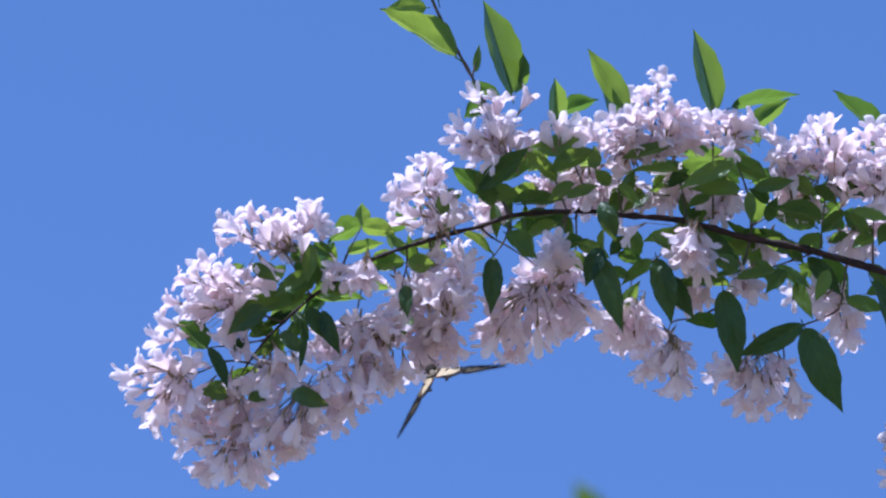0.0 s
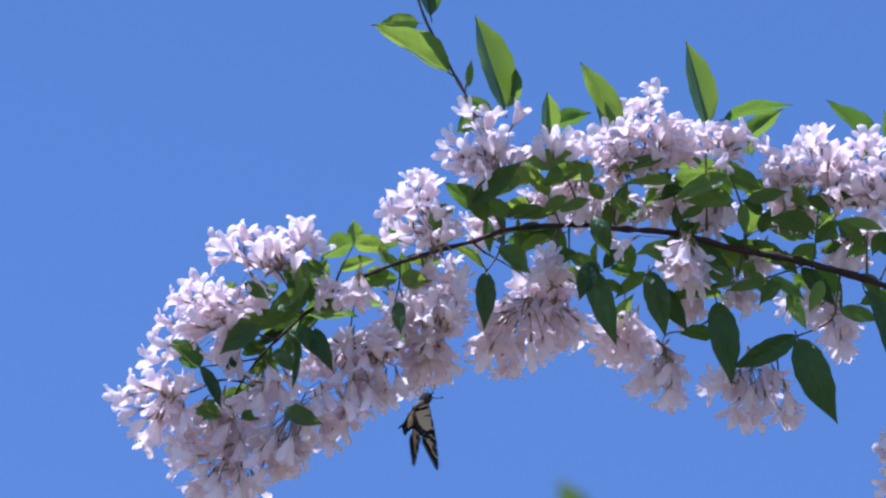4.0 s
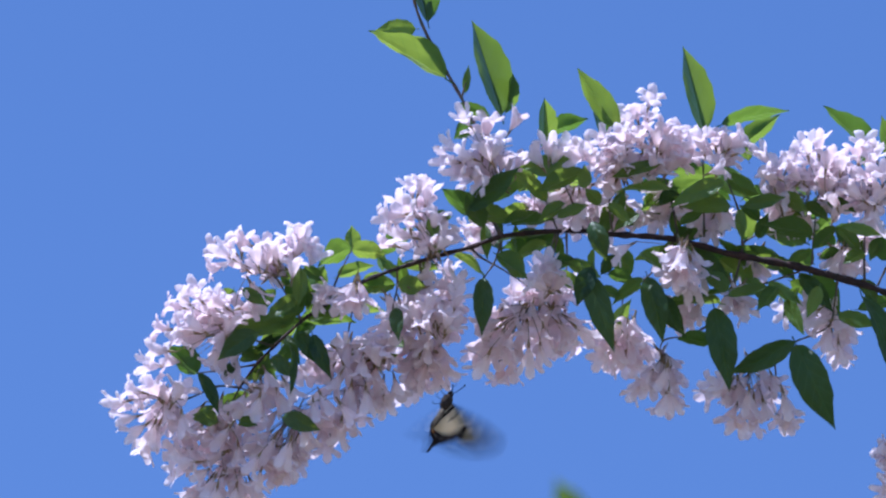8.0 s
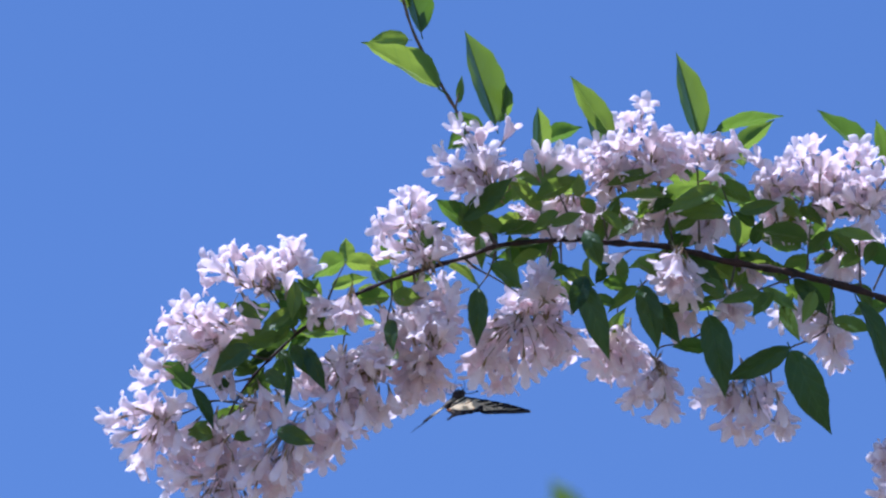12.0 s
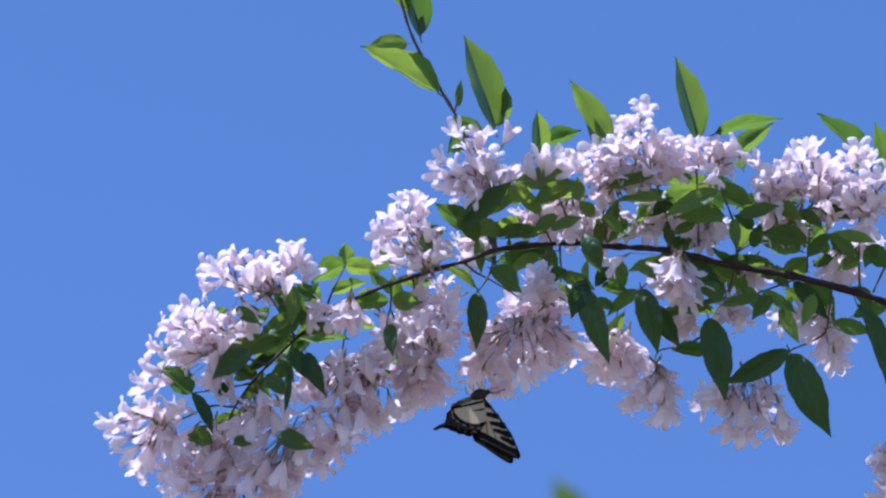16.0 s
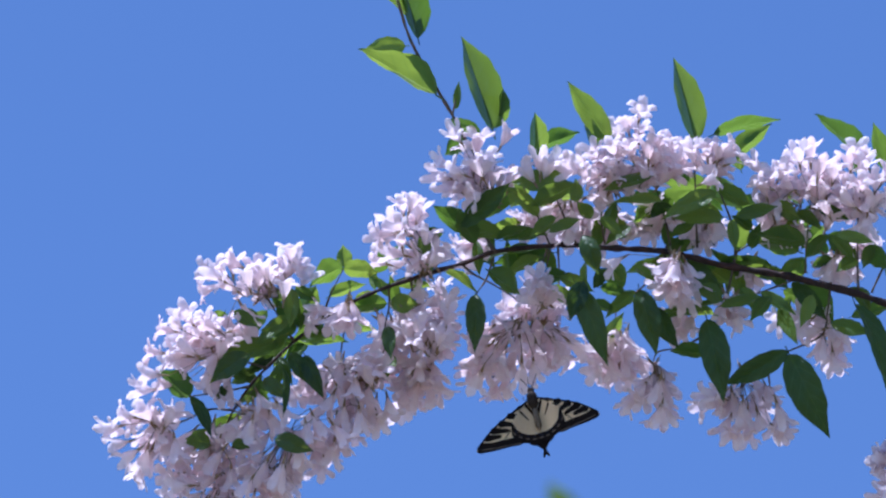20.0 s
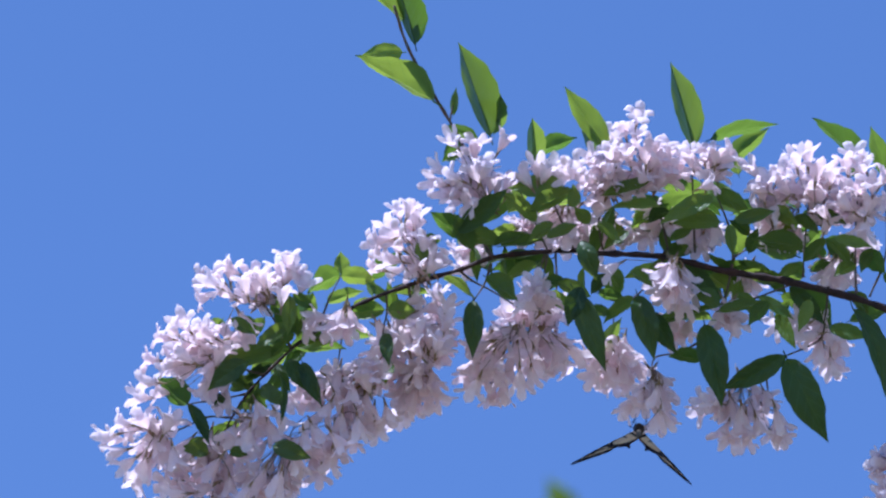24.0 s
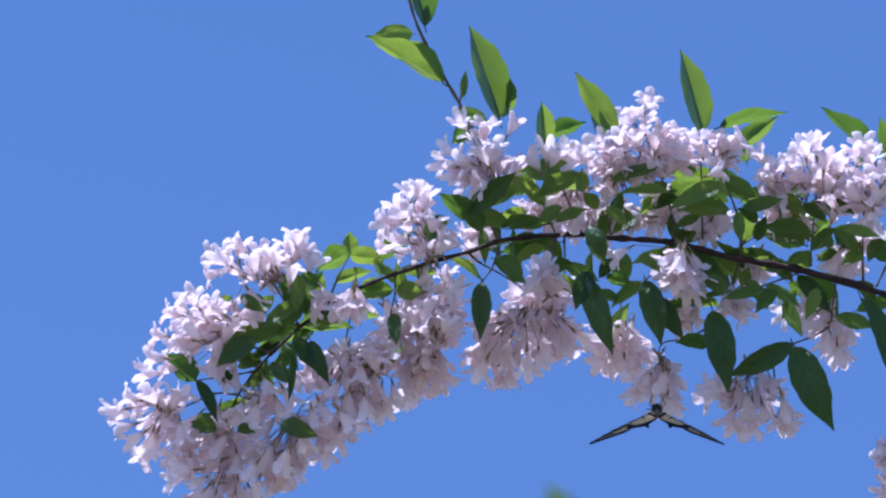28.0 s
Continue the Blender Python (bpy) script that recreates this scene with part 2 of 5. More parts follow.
# ---- the cane that carries the branch ----
cane = tagged(new("shrub_cane"), "brown woody cane rising from the ground", "cane")
cane.location = (1.3, 0.5, 0.0)
ROOT = PLAN @ Vector((0.92, 0, -0.38))
bm = bmesh.new()
line = curve_through([(1.3, 0.5, -0.2), (1.28, 0.45, 1.0), (1.2, 0.35, 2.2), (1.05, 0.25, 3.2), ROOT], 8)
tube(bm, [p - cane.location for p in line], lambda t: 0.012 - 0.006 * t, 10, 0.25)
part("stem", bm, BARK, cane)

# ---- the flowering branch; places below in centimetres on the branch's plan ----
branch = tagged(new("flowering_branch"), "arching beauty bush branch with pale pink bell flowers and green leaves", "branch")
branch.matrix_world = PLAN


def stalk(name, mat, thick, thin, *points, sides=7, label=""):
    line = curve_through([Vector((x, d, z)) * CM for x, z, d in points], 10)
    knots = 26 if name == "main_stem" else 3                    # swollen nodes where side shoots leave
    return part(name, tube(bmesh.new(), line, lambda t: (thick + (thin - thick) * t) * (1 + 0.22 * math.cos(math.pi * knots * t) ** 8) * CM, sides, 0.45), mat, branch, label)


def leaf(x, z, tip_x, tip_z, width, d, up, kind, thing=None):
    """A leaf from its stalk to its tip; up: its upper face is turned to the lens; else its underside."""
    base, tip = Vector((x, d, z)), Vector((tip_x, d + rng.uniform(-0.8, 0.4) - (0.30 * max(0.0, z - tip_z) if up else 0.2 * max(0.0, tip_z - z) if tip_z - z > 2.0 else 0.0), tip_z))
    along = tip - base
    length = along.length
    along.normalize()
    width *= 0.78 if up and tip_z < z - 2.0 else 0.9
    wide = max(width, 0.27 * length if up else 0.34 * length)
    roll = math.acos(min(1, width / wide))
    face = Vector((0, -1 if up else 1, 0))
    face = (face - along * face.dot(along)).normalized()
    across = along.cross(face).normalized()
    if across.z < 0:
        across = -across
    face = face * math.cos(roll) + across * math.sin(roll) + Vector((0, 0, 0.0 if up and tip_z < z - 2.0 else 0.5 + 0.7 * max(0.0, math.sin(x * 5.1 + z * 3.7)) if up and x > 0 else 0.27 if up else 0.75))
    if along.z > 0.75 and not up:
        face = Vector((0.27, 0.96, 0.0))
    face = (face - along * face.dot(along)).normalized()
    wide = max(wide, width / max(abs(face.y), 0.55))
    right = along.cross(face)
    m = Matrix((right, along, face)).transposed().to_4x4()
    ob = part("leaf", LEAVES[kind], None, thing or branch)
    ob.matrix_basis = Matrix.Translation(base * CM) @ m @ Matrix.Diagonal((wide * CM, length * CM * 1.06, wide * CM, 1))
    return ob


def cluster(x, z, d, spread, blooms, more=0, buds=0):
    """A bunch of bell flowers on thin stalks from one point; blooms: mouth x, z and the way it points, in degrees."""
    foot = Vector((x, d, z))
    list_of = [(bx, bz, a, rng.uniform(-spread, spread) - 1.3, False) for bx, bz, a in blooms]
    for _ in range(more):
        bx, bz, a = rng.choice(blooms)
        bx, bz = bx + (x - bx) * rng.uniform(0.05, 0.45) + rng.uniform(-0.6, 0.6), bz + (z - bz) * rng.uniform(0.05, 0.45) + rng.uniform(-0.6, 0.6)
        list_of.append((bx, bz, math.degrees(math.atan2(bz - z, bx - x)) + rng.uniform(-22, 22), rng.uniform(-1.0, 0.5) * spread - 0.5, False))
    for _ in range(buds):
        bx, bz, a = rng.choice(blooms)
        list_of.append((x + (bx - x) * rng.uniform(0.2, 0.6), z + (bz - z) * rng.uniform(0.2, 0.6), a, rng.uniform(-1, 1) * spread, True))
    stems, flowers = bmesh.new(), []
    for bx, bz, a, deep, closed in list_of:
        a, lean = radians(a + rng.uniform(-8, 8)), radians(rng.uniform(-22, 46))
        way = Vector((math.cos(a) * math.cos(lean), -math.sin(lean), math.sin(a) * math.cos(lean)))
        size = rng.uniform(0.7, 1.0) if closed else rng.uniform(0.86, 1.08)
        base = Vector((bx, d + deep, bz)) - way * 1.5 * size
        turn = way.to_track_quat("Z", "Y").to_matrix().to_4x4() @ pose(0, 0, 0, 0, 0, rng.uniform(0, 360))
        flowers.append((BUD if closed else rng.choice(HANGING if way.z < -0.45 else FLOWERS), Matrix.Translation(base * CM) @ turn @ Matrix.Diagonal((size, size, size * rng.uniform(0.9, 1.1), 1))))
        end = base - way * 0.5 * size
        tube(stems, curve_through([foot * CM, (foot.lerp(end, 0.5) - way * 0.3) * CM, end * CM], 3), lambda t: 0.026 * CM, 5)
    bunch = part("flower_stalk", stems, STALK, branch)
    for mesh, m in flowers:
        ob = part("bud" if mesh == BUD else "flower", mesh, None, bunch)
        ob.matrix_basis = m
    return bunch


stalk("main_stem", BARK, 0.32, 0.06,
      (91.67, -38.33, 0), (70.04, -23.63, 0), (55.76, -15.88, 0), (45.55, -10.57, 0), (39.84, -6.38, 0), (34.94, -3.1, 0), (31.2, -1.5, 0), (27.2, -0.3, 0), (23.1, 0.6, 0), (21.0, 1.05, 0), (19.0, 1.65, 0), (17.0, 2.1, 0), (14.9, 2.3, 0), (12.9, 2.45, 0), (10.9, 2.72, 0), (8.8, 2.72, 0), (5.0, 2.4, 0), (2.69, 1.65, 0), (0.24, 1.02, 0), (-2.61, 0.16, 0), (-5.06, -0.75, 0), (-7.51, -2.2, 0), (-9.55, -3.53, 0), (-11.59, -5.35, 0), (-12.82, -6.57, 0), (-14.04, -8.2, 0), (-15.06, -10.16, 0), (-15.67, -12.2, 0),
      sides=10, label="dark brown woody stem")
stalk("twig", TWIG, 0.085, 0.045, (9.02, 2.65, 0.0), (8.48, 3.91, -0.6), (7.78, 5.75, -0.7), (7.17, 6.96, -1.2))
stalk("twig", TWIG, 0.085, 0.045, (9.02, 2.57, 0.0), (8.82, 1.67, 0.0), (8.6, 0.65, -0.9))
stalk("twig", TWIG, 0.085, 0.045, (4.94, 2.08, 0.0), (4.45, 0.65, 0.3), (3.59, -0.61, -0.2))
stalk("twig", TWIG, 0.085, 0.045, (17.59, 2.41, 0.0), (17.33, 4.13, 0.6), (16.83, 6.17, 0.3), (15.86, 8.22, 0.7), (14.95, 9.85, 0.4))
stalk("twig", TWIG, 0.085, 0.045, (22.29, 1.47, 0.0), (22.05, 3.71, -0.8), (21.23, 6.15, -0.7), (20.43, 8.2, -0.4))
stalk("twig", TWIG, 0.085, 0.045, (27.27, 0.04, 0.0), (27.4, 1.67, 0.2), (27.69, 4.12, 0.3), (27.96, 6.16, -0.6))
stalk("twig", TWIG, 0.085, 0.045, (31.06, -1.31, 0.0), (31.06, 0.86, -0.1), (31.15, 3.71, -0.6), (31.37, 6.14, -1.5))
stalk("twig", TWIG, 0.085, 0.045, (22.29, 1.27, 0.0), (21.79, -0.78, -0.2), (21.06, -2.41, -0.1), (20.26, -3.23, 0.3))
stalk("twig", TWIG, 0.085, 0.045, (17.47, 2.41, 0.0), (17.0, 0.86, 2.5), (15.55, -0.69, 4.5), (13.9, -2.08, 6.0), (13.81, -3.63, 6.8))
stalk("twig", TWIG, 0.085, 0.045, (27.18, -0.16, 0.0), (25.16, -0.86, 0.4), (23.08, -1.51, -0.4), (21.01, -2.08, -1.2))
stalk("twig", TWIG, 0.085, 0.045, (-2.61, 0.16, 0.0), (-2.62, -1.18, 0.5), (-2.94, -2.61, 0.2), (-2.82, -4.04, 0.2))
stalk("twig", TWIG, 0.085, 0.045, (-7.51, -2.0, 0.0), (-6.9, -0.37, -0.2), (-5.87, 1.59, -0.6))
stalk("twig", TWIG, 0.085, 0.045, (-9.55, -3.43, 0.0), (-10.37, -2.0, -0.1), (-11.18, -0.57, -0.1), (-11.6, 0.04, 0.3))
stalk("twig", TWIG, 0.085, 0.045, (29.22, -0.61, 0.0), (28.93, -2.82, 0.5), (28.46, -4.46, 0.9), (26.03, -5.61, 2.2), (23.99, -6.71, 3.2), (22.73, -7.73, 4.0))
stalk("twig", TWIG, 0.085, 0.045, (21.06, -2.41, 0.0), (20.06, -4.05, 0.5), (18.24, -4.95, 1.0), (16.6, -5.36, 2.6), (16.4, -6.91, 4.0))
stalk("twig", TWIG, 0.085, 0.045, (12.9, 2.65, 0.0), (12.7, 4.53, 0.3), (13.11, 6.17, 0.2), (13.91, 8.2, -0.3))
stalk("twig", TWIG, 0.16, 0.10, (4.94, 2.24, 0.0), (4.13, 4.13, 0.4), (4.33, 6.17, 0.9), (3.51, 9.43, 0.1), (2.12, 12.38, 0.4), (0.65, 15.06, 0.0), (-0.77, 17.97, -0.7), (-1.59, 20.8, -1.3))
stalk("twig", TWIG, 0.085, 0.045, (0.24, 1.02, 0.0), (0.04, 2.49, 0.4), (-0.57, 4.12, -0.5))
stalk("twig", TWIG, 0.085, 0.045, (-5.06, -0.61, 0.0), (-5.87, -2.81, 0.8), (-6.28, -4.85, 1.8))
stalk("twig", TWIG, 0.085, 0.045, (2.69, 1.59, 0.0), (3.51, 0.86, 0.4), (4.95, 0.04, 1.0), (6.79, -1.19, 0.8))
stalk("twig", TWIG, 0.085, 0.045, (-11.59, -5.27, 0.0), (-13.21, -4.65, -0.5), (-14.41, -3.62, -1.4))
stalk("twig", TWIG, 0.085, 0.045, (-12.82, -6.57, 0.0), (-14.83, -6.88, -0.9), (-17.05, -7.12, -1.6))
stalk("twig", TWIG, 0.085, 0.045, (-14.04, -8.2, 0.0), (-15.67, -8.12, -0.0), (-17.69, -8.92, -0.8), (-19.28, -8.91, -1.7))
stalk("twig", TWIG, 0.085, 0.045, (-14.04, -8.2, 0.0), (-12.4, -8.93, -0.5), (-10.78, -10.16, 0.0))
stalk("twig", TWIG, 0.085, 0.045, (22.29, 1.67, 0.0), (24.31, 2.9, -0.4), (25.92, 4.52, -0.7))
stalk("twig", TWIG, 0.085, 0.045, (24.53, -6.49, 0.0), (24.65, -8.12, 0.0), (24.45, -9.26, -0.0))
stalk("twig", TWIG, 0.085, 0.045, (2.12, 12.37, 0.0), (2.29, 13.18, -0.0), (2.57, 14.01, 0.5))
stalk("twig", TWIG, 0.085, 0.045, (19.51, 2.16, 0.0), (19.5, 5.75, -0.3), (19.5, 9.83, -0.2))
stalk("twig", TWIG, 0.085, 0.045, (10.86, 2.65, 0.0), (9.62, 5.75, -0.5), (8.2, 8.61, 0.0))
stalk("twig", TWIG, 0.085, 0.045, (32.0, -1.59, 0.0), (33.3, 1.67, -0.1), (33.31, 6.96, -1.1))
stalk("twig", TWIG, 0.085, 0.045, (34.94, -2.9, 0.0), (34.93, -8.12, -0.1), (34.05, -14.01, -1.0))
stalk("twig", TWIG, 0.085, 0.045, (-0.98, 0.65, 0.0), (-0.57, -3.22, 2.0), (-0.57, -5.66, 3.2))
stalk("twig", TWIG, 0.085, 0.045, (8.82, 2.57, 0.0), (8.2, 0.04, 4.5), (7.64, -1.6, 6.5))
stalk("twig", TWIG, 0.085, 0.045, (9.63, 2.61, 0.0), (9.64, -0.37, 5.0), (8.88, -3.25, 7.0))
leaf(0.98, 13.84, -4.25, 17.15, 2.04, 0, 0, 2)
leaf(-1.2, 17.5, -4.2, 17.45, 1.7, 1.6, 1, 5)
leaf(2.37, 12.78, 2.61, 14.73, 0.65, 0, 1, 5)
leaf(-0.33, 17.92, -1.39, 22.49, 2.12, 0, 0, 8)
leaf(-0.49, 19.26, -3.44, 21.92, 1.22, 1, 0, 2)
leaf(4.94, 11.14, 3.02, 17.67, 2.61, 0, 0, 8)
leaf(5.23, 11.29, 5.81, 14.03, 1.06, 1, 0, 8)
leaf(4.13, 10.88, 1.8, 12.06, 1.06, 1, 0, 0)
leaf(3.19, 10.55, 1.6, 9.53, 1.47, 1, 1, 2)
leaf(7.92, 8.69, 8.08, 12.2, 1.47, 0, 0, 8)
leaf(8.42, 9.86, 11.12, 10.76, 1.47, 1, 0, 2)
leaf(13.39, 9.92, 10.57, 14.2, 1.63, 0, 0, 2)
leaf(12.31, 9.37, 11.62, 12.92, 1.31, 1, 0, 8)
leaf(19.51, 9.76, 18.16, 15.63, 1.88, 0, 0, 8)
leaf(20.86, 10.24, 25.27, 11.67, 1.31, 0, 0, 5)
leaf(22.04, 8.35, 25.04, 10.81, 1.55, 3.6, 0, 2)
leaf(22.96, 7.65, 22.14, 9.92, 1.22, 4.1, 0, 2)
leaf(31.81, 8.24, 28.45, 11.31, 1.47, 2.2, 0, 2)
leaf(31.94, 6.94, 30.83, 8.33, 1.22, 2.9, 0, 0)
leaf(33.45, 6.99, 32.47, 10.67, 1.47, 1, 0, 5)
leaf(10.24, 7.28, 6.5, 7.6, 1.88, -2, 1, 5)
leaf(6.64, 6.9, 3.37, 4.86, 1.84, 2.4, 1, 5)
leaf(7.66, 7.55, 6.03, 5.75, 1.62, 2.7, 0, 1)
leaf(10.73, 6.63, 7.71, 4.67, 2.06, 3, 0, 0)
leaf(3.03, 3.89, 0.74, 5.77, 1.69, -1.9, 0, 2)
leaf(3.6, 3.07, 2.5, 5.6, 1.47, -2.1, 0, 1)
leaf(5.48, 3.48, 3.03, 4.62, 1.4, -1.9, 0, 1)
leaf(2.57, 3.98, 4.76, 1.3, 2.28, 3.3, 0, 7)
leaf(5.57, 3.24, 8.6, 3.65, 1.03, -1.3, 0, 0)
leaf(10.74, 4.71, 8.58, 3.65, 0.95, 3.6, 1, 4)
leaf(9.19, 2.22, 5.11, 1.81, 1.69, 2.4, 0, 1)
leaf(8.37, 2.19, 5.41, 1.12, 1.18, 2.7, 0, 4)
leaf(11.3, 3.37, 12.28, 0.61, 1.84, -5.2, 1, 6)
leaf(4.52, 1.1, 6.59, -0.61, 1.62, -4.7, 0, 2)
leaf(3.58, -0.57, 3.42, -4.6, 1.76, -1.5, 1, 6)
leaf(-0.37, 3.72, 0.53, 1.27, 1.22, -1.9, 0, 1)
leaf(1.31, 3.9, -0.41, 3.49, 0.98, -0.7, 0, 2)
leaf(1.47, 1.1, 3.6, -0.37, 0.81, 1.2, 0, 2)
leaf(-5.89, 1.68, -8.42, 0.78, 1.89, 0.9, 0, 3)
leaf(-5.82, 1.68, -5.9, 3.24, 1.22, 1.8, 0, 4)
leaf(-5.87, 1.59, -3.5, 1.51, 1.47, -1, 0, 3)
leaf(-3.85, 1.35, -1.64, 3.24, 1.47, 2.2, 0, 5)
leaf(-3.85, 1.43, -3.61, -0.04, 0.73, 1.8, 0, 5)
leaf(-6.97, -0.37, -4.35, 0.37, 1.13, 2.1, 0, 4)
leaf(-2.77, -0.98, -5.74, -1.1, 1.55, 0.7, 1, 2)
leaf(-2.53, -0.98, -0.65, -0.98, 1.55, -1, 1, 1)
leaf(0.33, 0.04, -2.86, 0.12, 0.9, 0.85, 0, 4)
leaf(-9.04, -2.48, -9.78, 0.45, 1.33, -1, 1, 2)
leaf(-9.17, -1.68, -7.86, 0.45, 1.62, 1.6, 0, 0)
leaf(-9.71, -2.41, -10.61, -0.45, 1.26, 0, 0, 5)
leaf(-12.05, -1.99, -13.75, -1.18, 1.33, -1.5, 1, 4)
leaf(-9.29, -2.48, -11.65, -2.48, 1.62, -1, 1, 1)
leaf(-10.65, -3.46, -14.8, -4.11, 1.62, -2, 1, 3)
leaf(-12.58, -4.22, -15.34, -6.13, 1.75, -3, 1, 7)
leaf(-10.95, -4.44, -12.94, -5.74, 0.91, 1, 1, 6)
leaf(-12.29, -6.14, -14.41, -5.58, 1.13, 1.15, 1, 7)
leaf(-14.34, -6.48, -15.07, -7.37, 0.84, -1, 1, 6)
leaf(-11.98, -6.48, -10.27, -6.56, 1.05, -1, 1, 5)
leaf(-9.57, -3.23, -5.81, -3.39, 1.69, 1, 0, 1)
leaf(-9.74, -4.24, -8.43, -6.56, 1.47, -1, 1, 6)
leaf(-8.71, -4.44, -7.41, -7.53, 1.4, -1.5, 1, 7)
leaf(-10.76, -4.44, -9.7, -6.56, 1.05, 1.3, 1, 6)
leaf(-16.99, -7.11, -19.03, -5.24, 1.88, -2, 0, 4)
leaf(-16.91, -7.11, -15.53, -10.04, 1.13, -2, 1, 6)
leaf(-14.22, -8.75, -16.02, -10.67, 0.98, 0.7, 0, 4)
leaf(-15.55, -9.97, -17.25, -10.3, 1.55, -1.5, 1, 3)
leaf(-10.87, -10.26, -8.2, -11.24, 1.4, -4.6, 1, 7)
leaf(-2.69, -2.6, -2.52, -4.92, 1.14, -1.5, 1, 7)
leaf(-2.53, -4.64, -2.85, -6.15, 1.06, -1, 1, 1)
leaf(13.04, 2.91, 13.77, 5.27, 1.4, 3, 0, 1)
leaf(17.93, 5.37, 14.18, 5.95, 1.47, 3.3, 0, 0)
leaf(20.65, 6.35, 16.8, 7.66, 1.47, 1.9, 0, 1)
leaf(16.93, 4.97, 20.03, 6.52, 1.91, 3.6, 0, 1)
leaf(16.76, 7.6, 13.14, 7.02, 0.98, 3.1, 0, 1)
leaf(16.86, 3.74, 15.06, 4.55, 1.32, 2.4, 0, 5)
leaf(17.82, 4.23, 17.32, 6.19, 1.18, 2.7, 0, 2)
leaf(17.69, 2.17, 17.24, 3.97, 0.88, 1.35, 0, 4)
leaf(17.68, 3.07, 19.4, 3.97, 0.81, -1.7, 0, 0)
leaf(20.66, 7.04, 22.86, 5.08, 1.69, 3, 1, 1)
leaf(21.22, 3.89, 19.26, 5.45, 1.18, -1.3, 0, 3)
leaf(22.58, 1.84, 22.83, 4.78, 1.47, 3.3, 0, 5)
leaf(22.5, 4.84, 24.96, 5.49, 1.18, 3.6, 0, 2)
leaf(26.87, 3.37, 25.07, 4.68, 1.54, 2.4, 0, 3)
leaf(27.13, 3.96, 29.1, 4.16, 1.1, 2.7, 1, 2)
leaf(27.03, 1.61, 23.75, 2.84, 2.13, 3, 0, 3)
leaf(27.57, 0.12, 26.26, 0.94, 1.54, 3.3, 0, 5)
leaf(27.29, 1.79, 29.02, 3.34, 1.32, 3.6, 0, 4)
leaf(29.11, 2.72, 31.08, 0.75, 1.62, 2.4, 1, 4)
leaf(27.37, -0.73, 29.58, -3.35, 2.13, 2.7, 0, 5)
leaf(31.22, 0.57, 29.67, 0.9, 1.03, 3, 0, 3)
leaf(31.64, 1.76, 33.24, 0.37, 1.54, -0.5, 0, 5)
leaf(13.85, 1.42, 13.93, -1.04, 1.69, 3.3, 0, 3)
leaf(17.27, 1.16, 14.57, 0.5, 1.1, 3.6, 1, 4)
leaf(9.66, 0.45, 12.04, -0.45, 1.18, -1.6, 0, 3)
leaf(10.15, 0.7, 8.19, -0.04, 1.18, -1.7, 0, 0)
leaf(10.76, -0.12, 12.7, -5.78, 2.13, -4.5, 1, 7)
leaf(11.3, 0.12, 10.24, -2.56, 1.84, -5.2, 1, 7)
leaf(13.36, -2.08, 11.81, -1.34, 0.81, -1, 0, 4)
leaf(13.17, -2.11, 15.13, -1.13, 0.81, 2.4, 0, 3)
leaf(15.34, -0.69, 16.31, -5.23, 2.21, -3, 1, 6)
leaf(16.24, -1.91, 17.95, -4.91, 1.69, -2.5, 1, 7)
leaf(20.63, -2.66, 16.86, -2.41, 1.03, -1.9, 0, 4)
leaf(19.88, -5.42, 17.52, -5.25, 1.32, -1, 1, 4)
leaf(20.1, -2.96, 20.99, -8.71, 2.57, -3.5, 1, 6)
leaf(25.86, -5.43, 21.24, -7.58, 2.13, -3.5, 1, 6)
leaf(25.94, -5.63, 28.45, -11.47, 3.02, -3.5, 1, 7)
leaf(30.78, -2.31, 32.49, -8.49, 1.98, -2.5, 1, 6)
leaf(29.08, -3.63, 31.69, -4.28, 1.18, -1, 1, 1)
leaf(30.67, -3.23, 33.45, -2.58, 1.18, 1.2, 0, 0)
leaf(24.24, -1.34, 26.86, -2.89, 0.99, 2.7, 0, 3)
leaf(21.04, -2.08, 23.98, -1.35, 0.88, -3.7, 1, 1)
leaf(22.74, -0.71, 21.35, 0.36, 1.18, 3, 0, 0)
leaf(19.45, 1.18, 21.49, -0.78, 1.54, 3.3, 1, 3)
leaf(21.12, -1.67, 19.57, -0.29, 1.32, -3.7, 1, 5)
leaf(17.04, 1.83, 19, 0.61, 1.25, 3.6, 0, 4)
leaf(12.59, -4.9, 14.23, -2.43, 0.74, 3.9, 0, 4)
leaf(29.45, 0.86, 27.8, 0.53, 0.95, 0.6, 0, 0)
leaf(23.35, 2, 24.05, 3.72, 0.95, -2.2, 1, 4)
leaf(20, 5.8, 21.56, 4.9, 1.25, 4.1, 0, 0)
leaf(14.7, 3.83, 12.24, 4.16, 1.25, 2.4, 0, 1)
leaf(32.9, 0.04, 34.94, -1.18, 1.62, -3.2, 1, 0)
leaf(7.37, 3.83, 5.13, 4.57, 1.32, 2.7, 0, 1)
leaf(10.78, 5.76, 10.94, 7.31, 1.1, -3.2, 0, 5)
leaf(11.98, 4.55, 11, 5.79, 1.1, -0.5, 0, 3)
leaf(26.1, 5.79, 27.33, 5.13, 0.95, 2.6, 0, 2)
leaf(31.67, 4.53, 30.04, 4.86, 1.1, 0, 1, 4)
leaf(18.63, 2.82, 17.2, 2, 0.95, 0.9, 1, 3)
leaf(25.37, -0.37, 22.72, 0.86, 1.1, 1.05, 0, 3)
leaf(8.87, -0.29, 10.93, -1.52, 1.18, 0, 0, 3)
leaf(12.57, -0.45, 14.62, -0.86, 0.95, 0, 0, 3)
leaf(23.89, -0.36, 22.16, 0.02, 0.84, 3, 1, 3)
